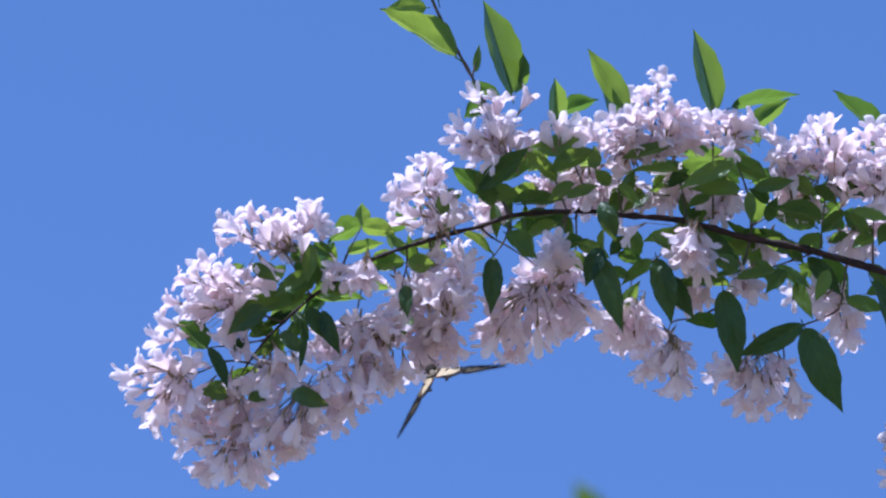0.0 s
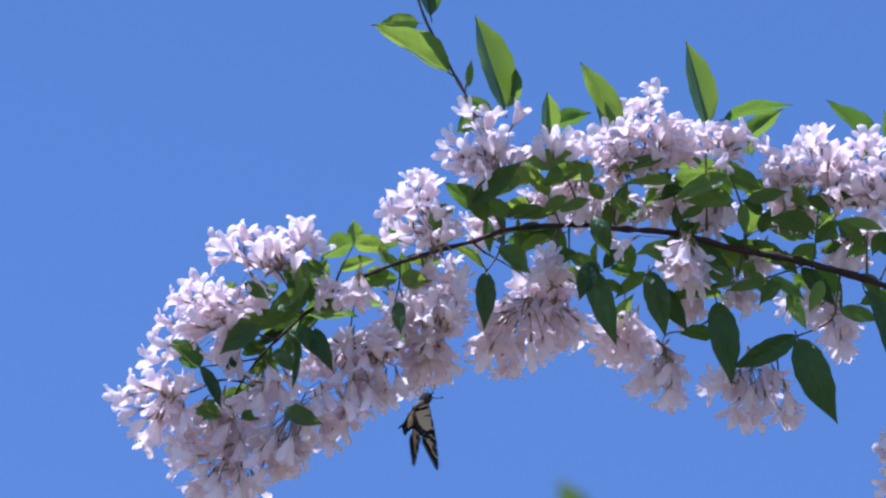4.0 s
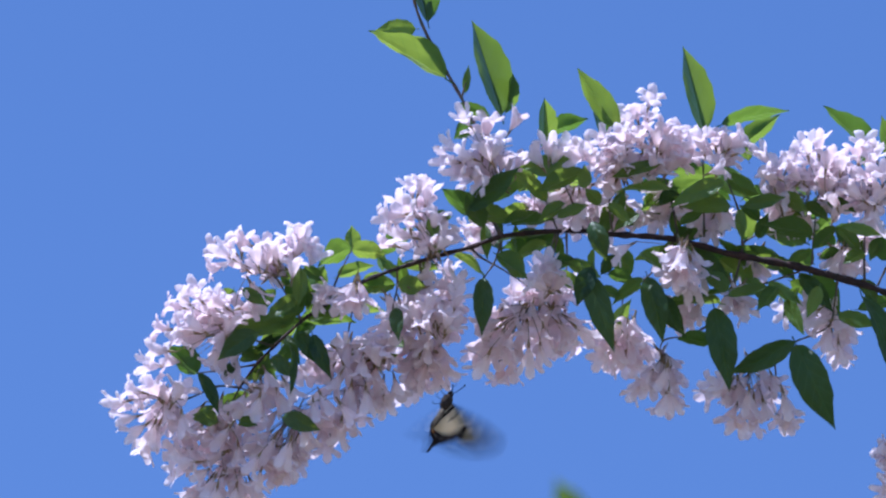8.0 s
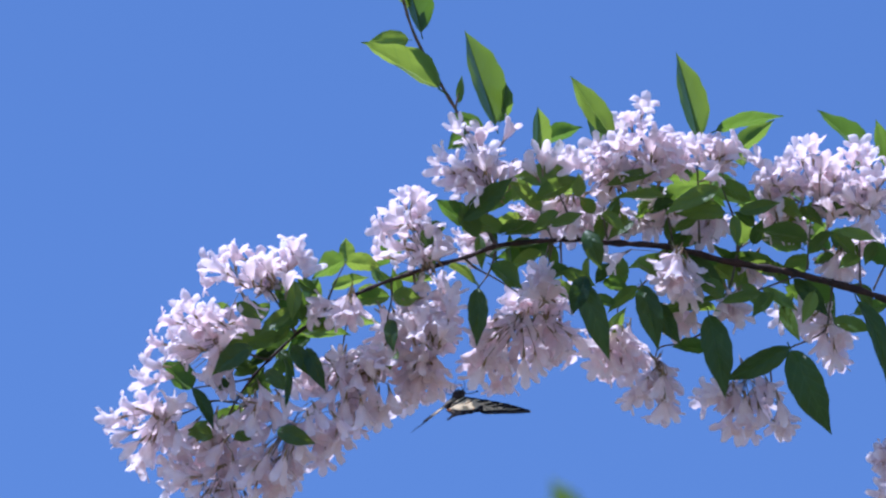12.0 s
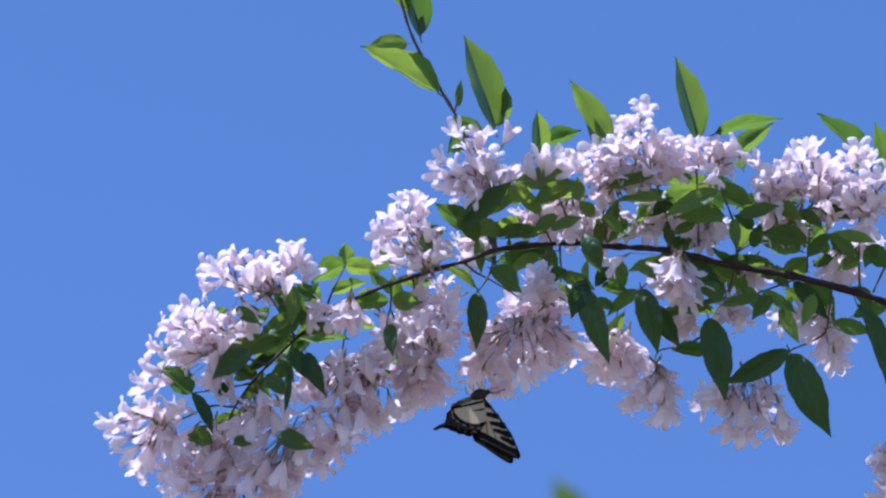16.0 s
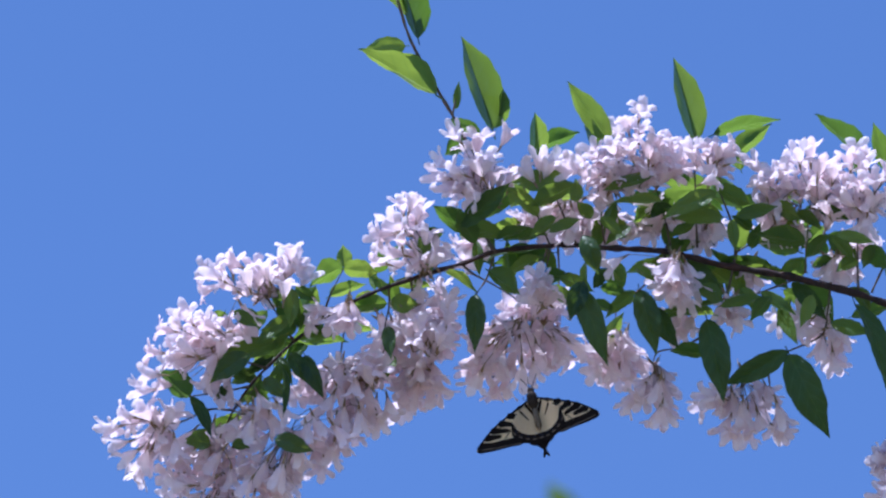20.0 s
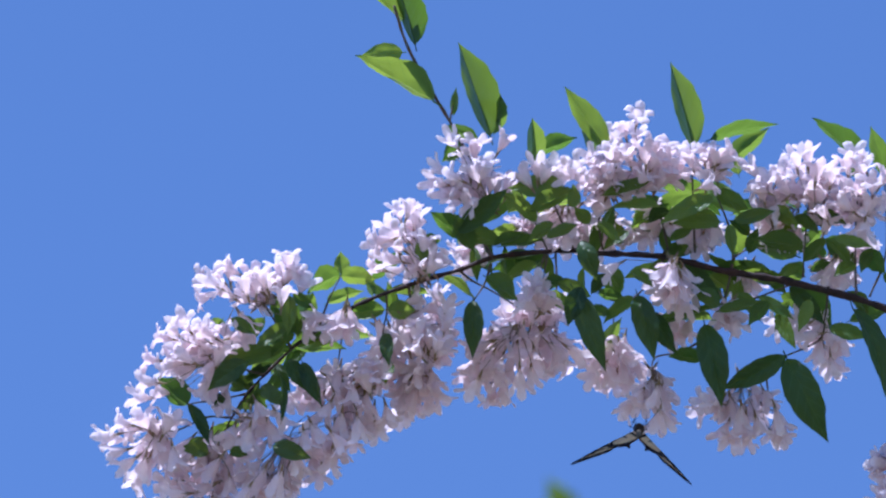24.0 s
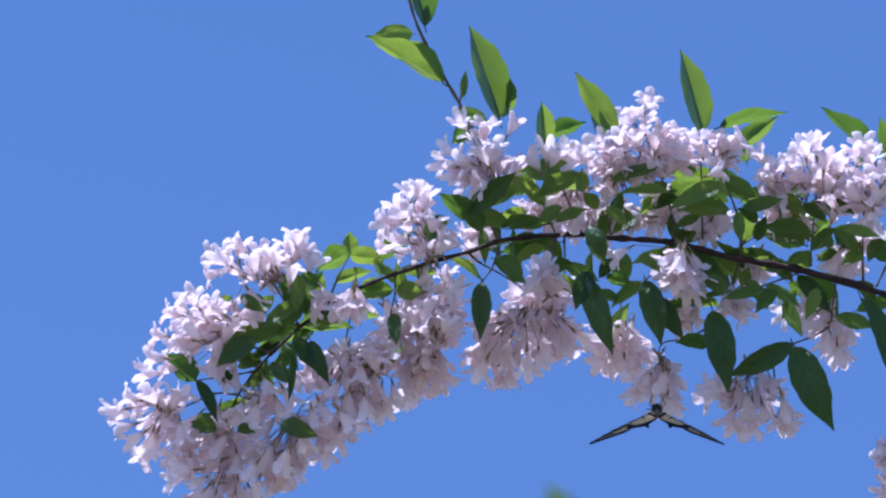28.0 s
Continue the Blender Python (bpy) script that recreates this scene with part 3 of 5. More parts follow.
leaf(25.45, -2.42, 26.54, -4.93, 1.22, -0.9, 1, 4)
leaf(12.8, 4.84, 12.17, 2.16, 1.12, 1.2, 0, 1)
leaf(12.54, 4.56, 14.26, 3.44, 0.92, -3.2, 0, 5)
leaf(17.67, 1.95, 19.73, 2.8, 1.03, 1.35, 0, 5)
leaf(29.36, 2.82, 31.9, 2.18, 0.87, -4.4, 1, 1)
leaf(26.01, 2.87, 28.32, 4.44, 1.3, 3.3, 0, 3)
leaf(6.17, 0.36, 5.92, 3.16, 1.08, 1.5, 0, 2)
leaf(3.73, 3.27, 3.86, 0.82, 0.95, 0.9, 1, 2)
leaf(7.36, 4.27, 5.18, 3.58, 0.91, 3.6, 0, 5)
leaf(26.33, -1.46, 25.22, -3.66, 0.85, -0.9, 0, 2)
leaf(23.37, 1.08, 21.32, 1.16, 0.87, 1.05, 0, 1)
leaf(22.52, -0.08, 20.57, 1.97, 0.88, 1.2, 0, 2)
leaf(22.22, 0.78, 21.69, -1.34, 0.71, 2.4, 0, 5)
leaf(8.84, 2.44, 9.32, 0.58, 0.9, 1.5, 1, 4)
leaf(11.54, 1.43, 11.45, -0.75, 0.66, -0.9, 0, 0)
leaf(7.95, 1.73, 5.43, 2.12, 0.84, 2.7, 1, 5)
leaf(15.07, -0.74, 12.93, -2.47, 1.1, -0.9, 1, 1)
leaf(9.46, 4.7, 7.65, 3.49, 0.99, -2.8, 0, 4)
leaf(12.86, 3.14, 15.55, 3.71, 1.13, 3, 0, 0)
leaf(-12.99, -7.82, -11.86, -5.68, 1.04, 0.7, 1, 7)
leaf(-1.97, -1.49, -2.48, 0.92, 1.05, 0.85, 1, 0)
leaf(-14.11, -8.73, -13.06, -11.37, 1.48, 1, 0, 1)
leaf(-13.37, -8.68, -15.63, -9.91, 1.3, 1.15, 0, 1)
leaf(-8.6, -3.76, -10.42, -4.88, 0.88, 2.5, 0, 3)
leaf(-5.04, -0.65, -3.54, -0.11, 0.76, 0.7, 0, 3)
leaf(-2.34, -0.6, -3.92, 1.06, 0.85, 1.3, 1, 1)
leaf(-10.95, -4, -12.51, -3.02, 0.65, -0.7, 1, 6)
leaf(-12.59, -6.68, -11.33, -7.64, 0.56, 0.6, 0, 0)
leaf(-11.21, -2.78, -9.41, -3.83, 0.71, 1.3, 1, 0)
leaf(-6.47, -2.64, -3.62, -2.98, 1.33, 2.2, 0, 4)
leaf(-10.88, -5.89, -11.63, -7.34, 0.48, 0.5, 0, 0)
leaf(-14.09, -6.3, -12.5, -5.92, 0.74, 1.6, 1, 7)
leaf(-9.91, -3.51, -11.04, -5.27, 0.83, 2, 0, 2)
cluster(-11.59, -0.16, 0.0, 2.6, [(-16.29, 1.76, 170), (-15.06, 2.57, 120), (-13.84, 2.98, 90), (-16.37, 0.37, 190), (-12.82, 1.88, 100), (-14.65, 1.18, 150), (-13.43, 0.37, 160), (-11.59, 2.2, 110), (-10.37, 2.98, 100), (-9.55, 3.63, 85), (-9.06, 2.57, 60), (-10.78, 1.39, 130), (-12.0, 0.57, 170), (-8.41, 1.59, 70), (-9.96, 0.98, 90)], 13, 3)
cluster(-14.45, -3.43, 0.0, 2.6, [(-18.33, -1.27, 140), (-17.31, -0.94, 120), (-19.27, -2.08, 170), (-18.53, -2.69, 165), (-16.08, -1.27, 110), (-15.27, -2.2, 130), (-16.69, -2.49, 160), (-14.45, -1.67, 120), (-20.08, -3.71, 170), (-19.27, -4.53, 180), (-17.71, -3.31, 150), (-13.84, -2.69, 120), (-20.49, -5.35, 175), (-21.06, -6.57, 175), (-19.67, -6.16, 180), (-12.41, -2.0, 300), (-12.82, -2.61, 270)], 14, 4)
cluster(-14.04, -4.04, 0.0, 1.5, [(-15.67, -4.94, 230), (-16.08, -6.57, 240), (-14.45, -7.39, 260), (-17.63, -5.06, 200), (-15.35, -5.88, 260), (-15.88, -4.04, 210)], 5, 1)
cluster(-19.35, -8.94, 0.0, 2.5, [(-23.27, -9.27, 190), (-22.2, -8.0, 160), (-20.37, -7.59, 120), (-20.98, -8.61, 170), (-19.35, -8.2, 90), (-18.04, -7.8, 60), (-22.61, -10.45, 200), (-21.8, -11.47, 220), (-20.37, -12.29, 250), (-21.06, -12.94, 240), (-18.53, -10.65, 280), (-19.76, -10.65, 250), (-17.92, -11.47, 280), (-18.73, -8.94, 40)], 12, 3)
cluster(-14.86, -13.43, 0.0, 2.6, [(-19.14, -14.37, 200), (-18.53, -13.51, 190), (-17.84, -16.2, 240), (-17.02, -16.61, 250), (-15.8, -16.57, 260), (-14.45, -16.61, 265), (-13.43, -16.82, 280), (-12.73, -16.2, 300), (-17.22, -14.65, 220), (-15.59, -15.55, 250), (-13.96, -15.55, 275), (-16.49, -13.43, 200), (-14.86, -13.22, 180), (-18.86, -12.9, 200), (-16.29, -15.67, 240), (-15.06, -14.65, 255)], 14, 4)
cluster(-9.96, -10.16, -1.2, 2.2, [(-13.43, -14.24, 240), (-12.82, -15.39, 250), (-12.08, -14.04, 255), (-13.63, -13.02, 235), (-10.98, -15.14, 260), (-9.88, -14.24, 280), (-10.78, -13.43, 250), (-9.35, -13.22, 300), (-11.92, -14.98, 240), (-7.92, -12.29, 280), (-7.02, -11.47, 290), (-9.06, -12.29, 270), (-5.88, -10.65, 300), (-6.61, -10.16, 270), (-12.33, -11.06, 230), (-13.63, -11.47, 220), (-12.82, -12.61, 230), (-11.59, -12.41, 250), (-10.16, -12.0, 265), (-8.53, -10.57, 275), (-7.51, -10.16, 285)], 18, 5)
cluster(-13.22, -8.53, 0.0, 2.1, [(-14.04, -9.76, 250), (-12.82, -10.16, 260), (-11.59, -9.35, 280), (-14.86, -10.57, 230), (-13.43, -10.98, 240), (-12.41, -8.94, 270), (-10.78, -9.76, 290), (-11.59, -8.12, 300), (-9.96, -8.94, 300), (-15.67, -12.2, 235), (-14.45, -12.41, 250)], 9, 2)
cluster(-15.67, -10.16, 0.0, 2.0, [(-17.31, -11.39, 230), (-16.29, -12.0, 250), (-15.27, -11.39, 260), (-17.92, -12.41, 235), (-16.69, -13.02, 250), (-14.65, -12.82, 265), (-15.88, -10.57, 240), (-17.71, -10.57, 220), (-14.04, -13.63, 270), (-18.53, -12.2, 225)], 8, 2)
cluster(-2.83, -2.62, 2.4, 1.6, [(-3.45, -3.45, 220), (-2.21, -3.98, 240), (-3.86, -4.55, 230), (-1.31, -4.39, 260), (-4.27, -5.5, 230), (-2.79, -4.96, 240), (-4.76, -6.11, 225)], 6, 1)
cluster(-6.49, -6.08, 0.6, 2.2, [(-4.86, -9.84, 270), (-3.43, -10.16, 275), (-3.84, -9.02, 260), (-5.8, -8.61, 250), (-7.43, -8.61, 240), (-5.47, -6.69, 240), (-2.61, -9.02, 280), (-6.61, -7.51, 250), (-5.27, -7.71, 260), (-7.92, -8.12, 250), (-8.53, -9.35, 240), (-4.24, -8.12, 270), (-5.88, -9.76, 265)], 11, 3)
cluster(-5.06, -6.49, 2.0, 1.9, [(-4.24, -4.94, 90), (-5.27, -5.47, 120), (-6.69, -5.35, 150), (-3.43, -5.67, 60), (-5.88, -4.86, 120), (-7.31, -5.88, 200), (-4.65, -6.49, 240), (-9.14, -6.49, 210), (-9.96, -7.31, 220)], 8, 2)
cluster(-0.57, -5.67, 3.0, 2.2, [(-0.98, -8.2, 270), (0.33, -8.53, 280), (1.35, -7.92, 300), (-2.12, -8.94, 265), (0.73, -6.69, 290), (-0.57, -6.69, 260), (-1.71, -6.9, 250), (-3.76, -6.49, 230), (-2.61, -5.27, 160), (-0.98, -5.06, 140), (-0.16, -7.51, 275), (-1.59, -8.12, 265)], 16, 3)
cluster(-1.39, -1.59, 2.5, 2.5, [(-2.0, -2.49, 200), (-0.98, -2.08, 120), (0.24, -2.9, 300), (1.27, -1.27, 90), (1.47, -3.31, 280), (0.98, 0.37, 100), (1.96, -0.45, 70), (0.65, -4.94, 280), (-0.16, -4.12, 260), (-1.18, -3.43, 240), (-1.8, -3.63, 220), (-0.57, -1.18, 110), (1.88, -2.2, 30), (1.47, -4.45, 300)], 18, 3)
cluster(-0.16, 0.86, 0.0, 2.6, [(-3.43, 3.84, 190), (-2.61, 5.47, 130), (-1.59, 6.49, 100), (-0.69, 6.69, 80), (-2.0, 4.45, 150), (-0.98, 4.86, 110), (-0.29, 4.04, 90), (0.33, 4.24, 70), (-1.8, 2.41, 200), (-0.98, 2.2, 180), (-2.53, 1.59, 200), (0.73, 2.82, 60), (-3.84, 3.84, 185), (1.96, 2.61, 45), (-0.16, 2.69, 120), (-1.39, 1.47, 200), (3.1, 1.88, 30)], 14, 4)
cluster(-5.88, -1.18, 0.0, 1.5, [(-7.92, -1.27, 170), (-8.73, -2.29, 200), (-7.02, -2.49, 230), (-5.8, -2.49, 260), (-6.61, -1.8, 220), (-5.06, -2.2, 280)], 5, 1)
cluster(4.73, 5.96, 0.0, 2.6, [(2.08, 11.18, 130), (3.02, 10.45, 110), (4.0, 10.98, 90), (6.24, 11.06, 60), (0.86, 9.14, 160), (1.67, 8.53, 160), (3.51, 9.14, 110), (2.29, 7.51, 170), (4.0, 7.71, 130), (1.88, 6.49, 190), (3.1, 6.37, 190), (5.14, 8.53, 80), (6.57, 8.33, 70), (4.53, 9.55, 90), (5.76, 7.51, 60), (0.65, 8.0, 175), (3.31, 5.55, 200)], 14, 4)
cluster(9.43, 7.18, 0.0, 1.2, [(8.41, 9.22, 90), (7.18, 8.53, 120), (9.14, 8.82, 60)], 3, 1)
cluster(13.71, 6.98, 0.0, 2.2, [(10.86, 8.82, 150), (12.08, 9.55, 120), (11.27, 7.71, 170), (12.57, 8.33, 140), (13.51, 7.51, 200), (13.92, 11.18, 120), (14.73, 10.16, 100), (13.31, 9.96, 110), (13.71, 8.53, 110), (12.08, 7.31, 200), (10.24, 8.2, 170), (12.9, 9.22, 130)], 16, 3)
cluster(16.16, 7.18, 0.0, 2.4, [(14.53, 11.8, 110), (15.84, 12.61, 70), (15.55, 11.18, 80), (16.16, 10.16, 80), (16.98, 10.37, 70), (17.59, 9.76, 60), (16.57, 8.73, 90), (18.2, 9.14, 70), (17.59, 7.92, 60), (15.35, 8.73, 100), (18.82, 8.33, 40), (14.94, 8.0, 140), (18.2, 10.24, 60)], 11, 3)
cluster(20.65, 6.98, 0.0, 1.6, [(20.24, 9.76, 90), (21.27, 9.55, 75), (22.37, 9.35, 40), (21.47, 8.33, 50), (20.04, 7.51, 200), (21.06, 7.18, 20), (19.1, 9.35, 110)], 6, 1)
cluster(25.14, 4.94, 0.0, 2.1, [(23.51, 8.33, 120), (24.53, 7.51, 110), (23.71, 6.69, 160), (24.73, 6.08, 180), (23.92, 5.27, 200), (25.22, 5.67, 150), (25.96, 8.33, 120), (26.37, 7.31, 110), (26.78, 6.08, 110), (25.55, 6.78, 140), (24.94, 4.53, 220)], 9, 2)
cluster(28.41, 4.53, 0.0, 2.2, [(26.78, 9.14, 100), (27.8, 9.35, 90), (28.41, 8.33, 80), (27.18, 6.9, 100), (28.0, 7.31, 90), (28.82, 6.49, 80), (29.22, 8.12, 80), (28.41, 5.27, 120), (29.22, 4.45, 60), (27.59, 4.45, 150), (27.8, 5.96, 120), (27.18, 8.2, 100)], 10, 3)
cluster(31.67, 4.53, 0.0, 2.6, [(30.45, 8.73, 90), (31.14, 9.14, 70), (31.76, 8.12, 80), (30.24, 7.1, 110), (31.27, 6.69, 90), (29.63, 6.08, 130), (30.86, 5.27, 120), (31.96, 5.67, 80), (32.16, 4.04, 280), (31.27, 3.92, 250), (33.31, 7.31, 60), (33.31, 5.27, 30), (30.45, 4.12, 230), (31.47, 2.9, 265), (32.29, 6.98, 80)], 13, 3)
cluster(20.35, 5.37, 2.6, 1.4, [(20.35, 2.83, 270), (19.41, 3.24, 250), (21.25, 3.04, 290), (19.73, 2.3, 255), (18.71, 3.12, 240)], 4, 1)
cluster(9.27, 5.37, 2.6, 2.0, [(11.32, 4.47, 290), (10.09, 5.29, 200), (9.48, 4.06, 240), (8.04, 4.68, 180), (7.22, 4.55, 180), (10.71, 3.94, 280), (8.86, 2.91, 260), (11.53, 3.73, 300), (12.35, 4.35, 310), (10.5, 2.91, 270)], 8, 2)
cluster(12.9, 6.98, 0.0, 1.3, [(12.49, 5.76, 250), (13.1, 5.55, 270), (14.53, 6.78, 200), (15.76, 6.78, 0)], 3, 1)
cluster(7.64, -1.6, 6.0, 2.0, [(7.64, 0.37, 100), (8.34, -0.04, 80), (7.23, -0.86, 120), (9.29, -1.27, 60), (10.11, -1.77, 30), (6.0, -1.48, 150), (5.59, -2.1, 190), (6.62, -2.01, 160), (8.26, -1.19, 70), (9.08, -2.22, 40)], 8, 2)
cluster(6.82, -2.84, 3.5, 2.6, [(3.2, -4.9, 210), (3.3, -6.73, 235), (2.7, -6.3, 230), (3.12, -4.27, 205), (3.12, -6.12, 230), (3.2, -5.79, 240), (3.3, -7.5, 250), (4.15, -6.62, 250), (4.85, -8.05, 265), (5.59, -7.85, 270), (6.82, -7.03, 270), (7.73, -6.74, 280), (6.41, -4.97, 260), (4.77, -4.56, 230), (3.53, -4.97, 220), (5.38, -3.45, 210), (5.18, -5.92, 245), (6.0, -6.53, 265), (4.36, -5.51, 235)], 15, 4)
cluster(8.88, -3.25, 6.0, 2.4, [(8.55, -5.38, 290), (9.37, -5.79, 290), (10.52, -6.12, 300), (10.11, -4.97, 310), (8.05, -3.74, 280), (7.03, -3.74, 260), (8.88, -4.36, 290), (11.34, -5.18, 310), (7.23, -5.71, 270), (8.26, -6.12, 275), (9.7, -3.86, 320), (10.73, -4.27, 320), (7.64, -4.89, 270)], 9, 3)
cluster(13.81, -3.66, 6.0, 2.5, [(11.84, -6.62, 210), (12.57, -7.36, 240), (13.81, -7.36, 260), (14.71, -6.62, 270), (13.4, -5.79, 240), (12.16, -5.38, 200), (15.04, -5.38, 290), (15.53, -6.21, 300), (14.22, -4.97, 260), (11.42, -4.97, 190), (15.94, -6.53, 310), (12.99, -6.53, 240), (13.81, -4.68, 100), (14.83, -7.56, 275)], 10, 3)
cluster(16.57, -6.29, 1.0, 2.0, [(14.12, -9.35, 230), (14.94, -8.61, 220), (15.76, -8.61, 240), (16.57, -10.16, 265), (16.98, -9.43, 275), (16.37, -8.61, 260), (17.67, -8.2, 300), (16.16, -10.57, 255), (17.27, -10.37, 285), (17.18, -8.12, 290)], 7, 2)
cluster(17.68, 1.27, -3.6, 1.9, [(17.48, -0.04, 250), (18.3, -0.86, 270), (19.53, -1.07, 290), (17.68, -1.68, 250), (16.66, 0.37, 220), (19.12, -0.04, 300), (12.97, 1.07, 200), (17.27, -0.78, 240), (18.5, -1.81, 270)], 8, 2)
cluster(18.82, -2.0, 0.0, 1.2, [(17.8, -3.31, 260), (18.61, -3.71, 280), (18.0, -4.24, 260)], 3, 1)
cluster(21.67, -1.8, 0.0, 1.2, [(22.08, -3.02, 275), (22.61, -3.71, 290), (21.47, -2.61, 250)], 3, 1)
cluster(22.69, -7.51, 0.6, 2.6, [(19.63, -8.61, 190), (20.24, -8.2, 160), (19.43, -9.55, 210), (20.65, -9.35, 240), (21.47, -9.84, 245), (21.14, -11.18, 250), (21.88, -11.39, 255), (22.9, -11.8, 270), (23.92, -11.27, 280), (23.51, -9.84, 275), (24.41, -10.16, 290), (24.82, -9.02, 300), (22.49, -10.24, 265), (21.67, -8.73, 220), (22.9, -10.78, 268), (24.12, -8.53, 290)], 5, 4)
cluster(24.41, -9.27, 0.0, 1.0, [(25.47, -10.65, 290), (25.71, -11.47, 285)], 2, 1)
cluster(29.34, -4.26, 4.0, 2.2, [(26.06, -3.52, 190), (26.55, -4.14, 210), (27.78, -3.73, 180), (28.52, -2.91, 120), (28.32, -5.78, 250), (28.93, -6.6, 270), (29.34, -7.01, 275), (29.63, -5.29, 290), (28.11, -4.96, 230), (27.29, -4.34, 200), (25.24, -3.32, 185), (30.16, -4.88, 310)], 10, 3)
cluster(34.12, -14.04, 0.0, 1.9, [(32.16, -13.71, 170), (32.37, -14.73, 190), (32.16, -15.96, 200), (33.31, -13.1, 130), (33.8, -15.96, 260), (32.98, -16.69, 240), (33.31, -14.73, 180), (32.49, -13.02, 150), (32.08, -16.69, 215)], 8, 2)
cluster(26.5, 4.14, 2.6, 1.3, [(25.27, 3.65, 200), (24.45, 3.86, 190), (26.18, 3.45, 220), (26.91, 2.5, 260)], 3, 1)
cluster(30.2, 1.68, 2.6, 1.2, [(29.05, -0.04, 250), (29.79, -0.04, 270), (30.61, -0.37, 280)], 3, 1)
cluster(17.68, 4.55, 2.6, 1.2, [(16.66, 4.35, 180), (15.63, 5.79, 160), (18.3, 4.35, 0)], 3, 1)
cluster(7.65, 4.57, 4.0, 1.0, [(6.83, 4.98, 150), (8.27, 4.36, 200), (9.3, 3.95, 250), (7.24, 3.74, 220), (10.12, 4.57, 300), (8.89, 5.18, 90)], 6, 1)
cluster(10.94, 3.95, 4.0, 1.0, [(11.36, 4.36, 270), (12.18, 3.74, 300), (10.53, 3.33, 250), (11.97, 4.77, 60)], 4, 1)
cluster(16.7, 3.74, 4.0, 1.0, [(15.68, 4.57, 170), (16.29, 3.74, 220), (15.06, 3.95, 190), (17.32, 3.95, 280), (15.88, 3.13, 240)], 5, 1)
cluster(20.41, 3.74, 4.0, 1.0, [(19.58, 3.74, 220), (20.41, 3.33, 270), (21.23, 3.33, 300), (19.17, 2.92, 230), (20.82, 3.95, 90), (19.79, 4.36, 120)], 6, 1)
cluster(25.34, 2.92, 4.0, 1.0, [(24.52, 3.74, 200), (25.34, 3.54, 250), (26.17, 3.13, 290), (24.32, 2.92, 220), (26.99, 2.72, 310)], 5, 1)
cluster(29.46, 0.45, 4.0, 1.0, [(28.64, 0.04, 210), (29.46, -0.37, 260), (30.28, -0.16, 290), (29.05, 0.66, 160)], 4, 1)
cluster(17.73, 0.04, 4.0, 1.0, [(16.91, 0.04, 210), (17.94, -0.78, 260), (18.76, -0.58, 290), (19.38, -0.37, 310), (17.32, -1.19, 240)], 5, 1)
cluster(13.0, 3.74, 4.0, 1.0, [(12.38, 3.95, 190), (13.41, 3.74, 250), (14.03, 4.16, 300), (12.8, 3.13, 240), (13.82, 3.13, 280)], 5, 1)
cluster(22.88, 0.04, 4.0, 1.0, [(22.46, 0.45, 150), (23.29, -0.16, 250), (23.9, -0.58, 290), (22.05, -0.37, 220)], 4, 1)
cluster(31.52, 2.1, 4.0, 1.0, [(30.9, 2.3, 200), (31.52, 1.69, 260), (32.34, 1.89, 300), (31.1, 1.28, 240)], 4, 1)
cluster(3.95, 3.33, 4.0, 1.0, [(3.13, 3.13, 200), (2.51, 2.3, 220), (3.95, 2.72, 260)], 3, 1)
cluster(0.2, -3.4, -1.0, 1.0, [(-1.43, -2.53, 110), (-0.6, -2.1, 95), (1.18, -2.98, 80), (1.8, -1.67, 70), (0.5, -2.7, 90), (-0.9, -3.4, 120), (1.6, -3.6, 50)], 2, 1)
cluster(-4.0, -6.0, -1.0, 1.0, [(-4.04, -4.74, 100), (-3.3, -5.1, 80), (-4.9, -5.2, 130), (-4.3, -5.6, 100)], 1, 1)
cluster(8.3, -1.2, -1.0, 0.6, [(8.2, 0.86, 95), (8.7, 0.2, 60), (7.6, 0.1, 120), (9.4, -0.6, 40), (7.0, -0.7, 150)], 1, 1)
leaf(18.67, -1.27, 17.19, -2.91, 1.1, -1.7, 0, 1)
leaf(22.56, -0.86, 24.07, -2.91, 1.18, -1.7, 0, 4)
leaf(24.65, -1.51, 23.18, -3.06, 1.03, -3.2, 1, 0)
leaf(25.89, -1.14, 27.82, -2.28, 1.03, 3.3, 0, 5)
leaf(20.73, 0.53, 22.45, -0.86, 1.18, 1.2, 1, 4)
leaf(24.63, 0.53, 26.23, -0.86, 1.18, 1.35, 0, 5)
leaf(19.08, 1.02, 17.7, -0.61, 1.18, 1.5, 1, 3)
leaf(27.62, -1.51, 26.72, -3.54, 1.18, -4.2, 1, 5)
leaf(30.59, -1.1, 31.82, -2.9, 1.18, 0.9, 0, 7)
leaf(14.98, 1.02, 16.38, -0.12, 1.03, -1.7, 0, 4)
leaf(29.21, 1.47, 27.65, 2.29, 1.1, 3.6, 0, 1)
leaf(13.36, 0.86, 12.13, -0.45, 1.03, -1.2, 0, 7)
leaf(16.23, 4.47, 17.95, 5.04, 1.18, -1.2, 0, 7)
leaf(24.01, 4.55, 22.37, 3.89, 1.1, -1.2, 0, 4)
leaf(2.6, 4.3, 5.93, 7.26, 1.69, -3, 1, 1)
leaf(7.75, 5.64, 10.8, 7.14, 1.4, -3, 0, 0)
leaf(8.17, 4.92, 5.73, 7.04, 1.25, -2, 1, 4)
leaf(8.89, 3.69, 11.04, 4.67, 0.88, -3, 1, 1)
leaf(12.82, 3.9, 13.72, 5.6, 1.1, -3, 0, 2)
leaf(17.09, 5.6, 13.23, 5.72, 1.03, -3, 1, 1)
leaf(16.29, 7.43, 12.84, 6.74, 0.98, -2.5, 1, 3)
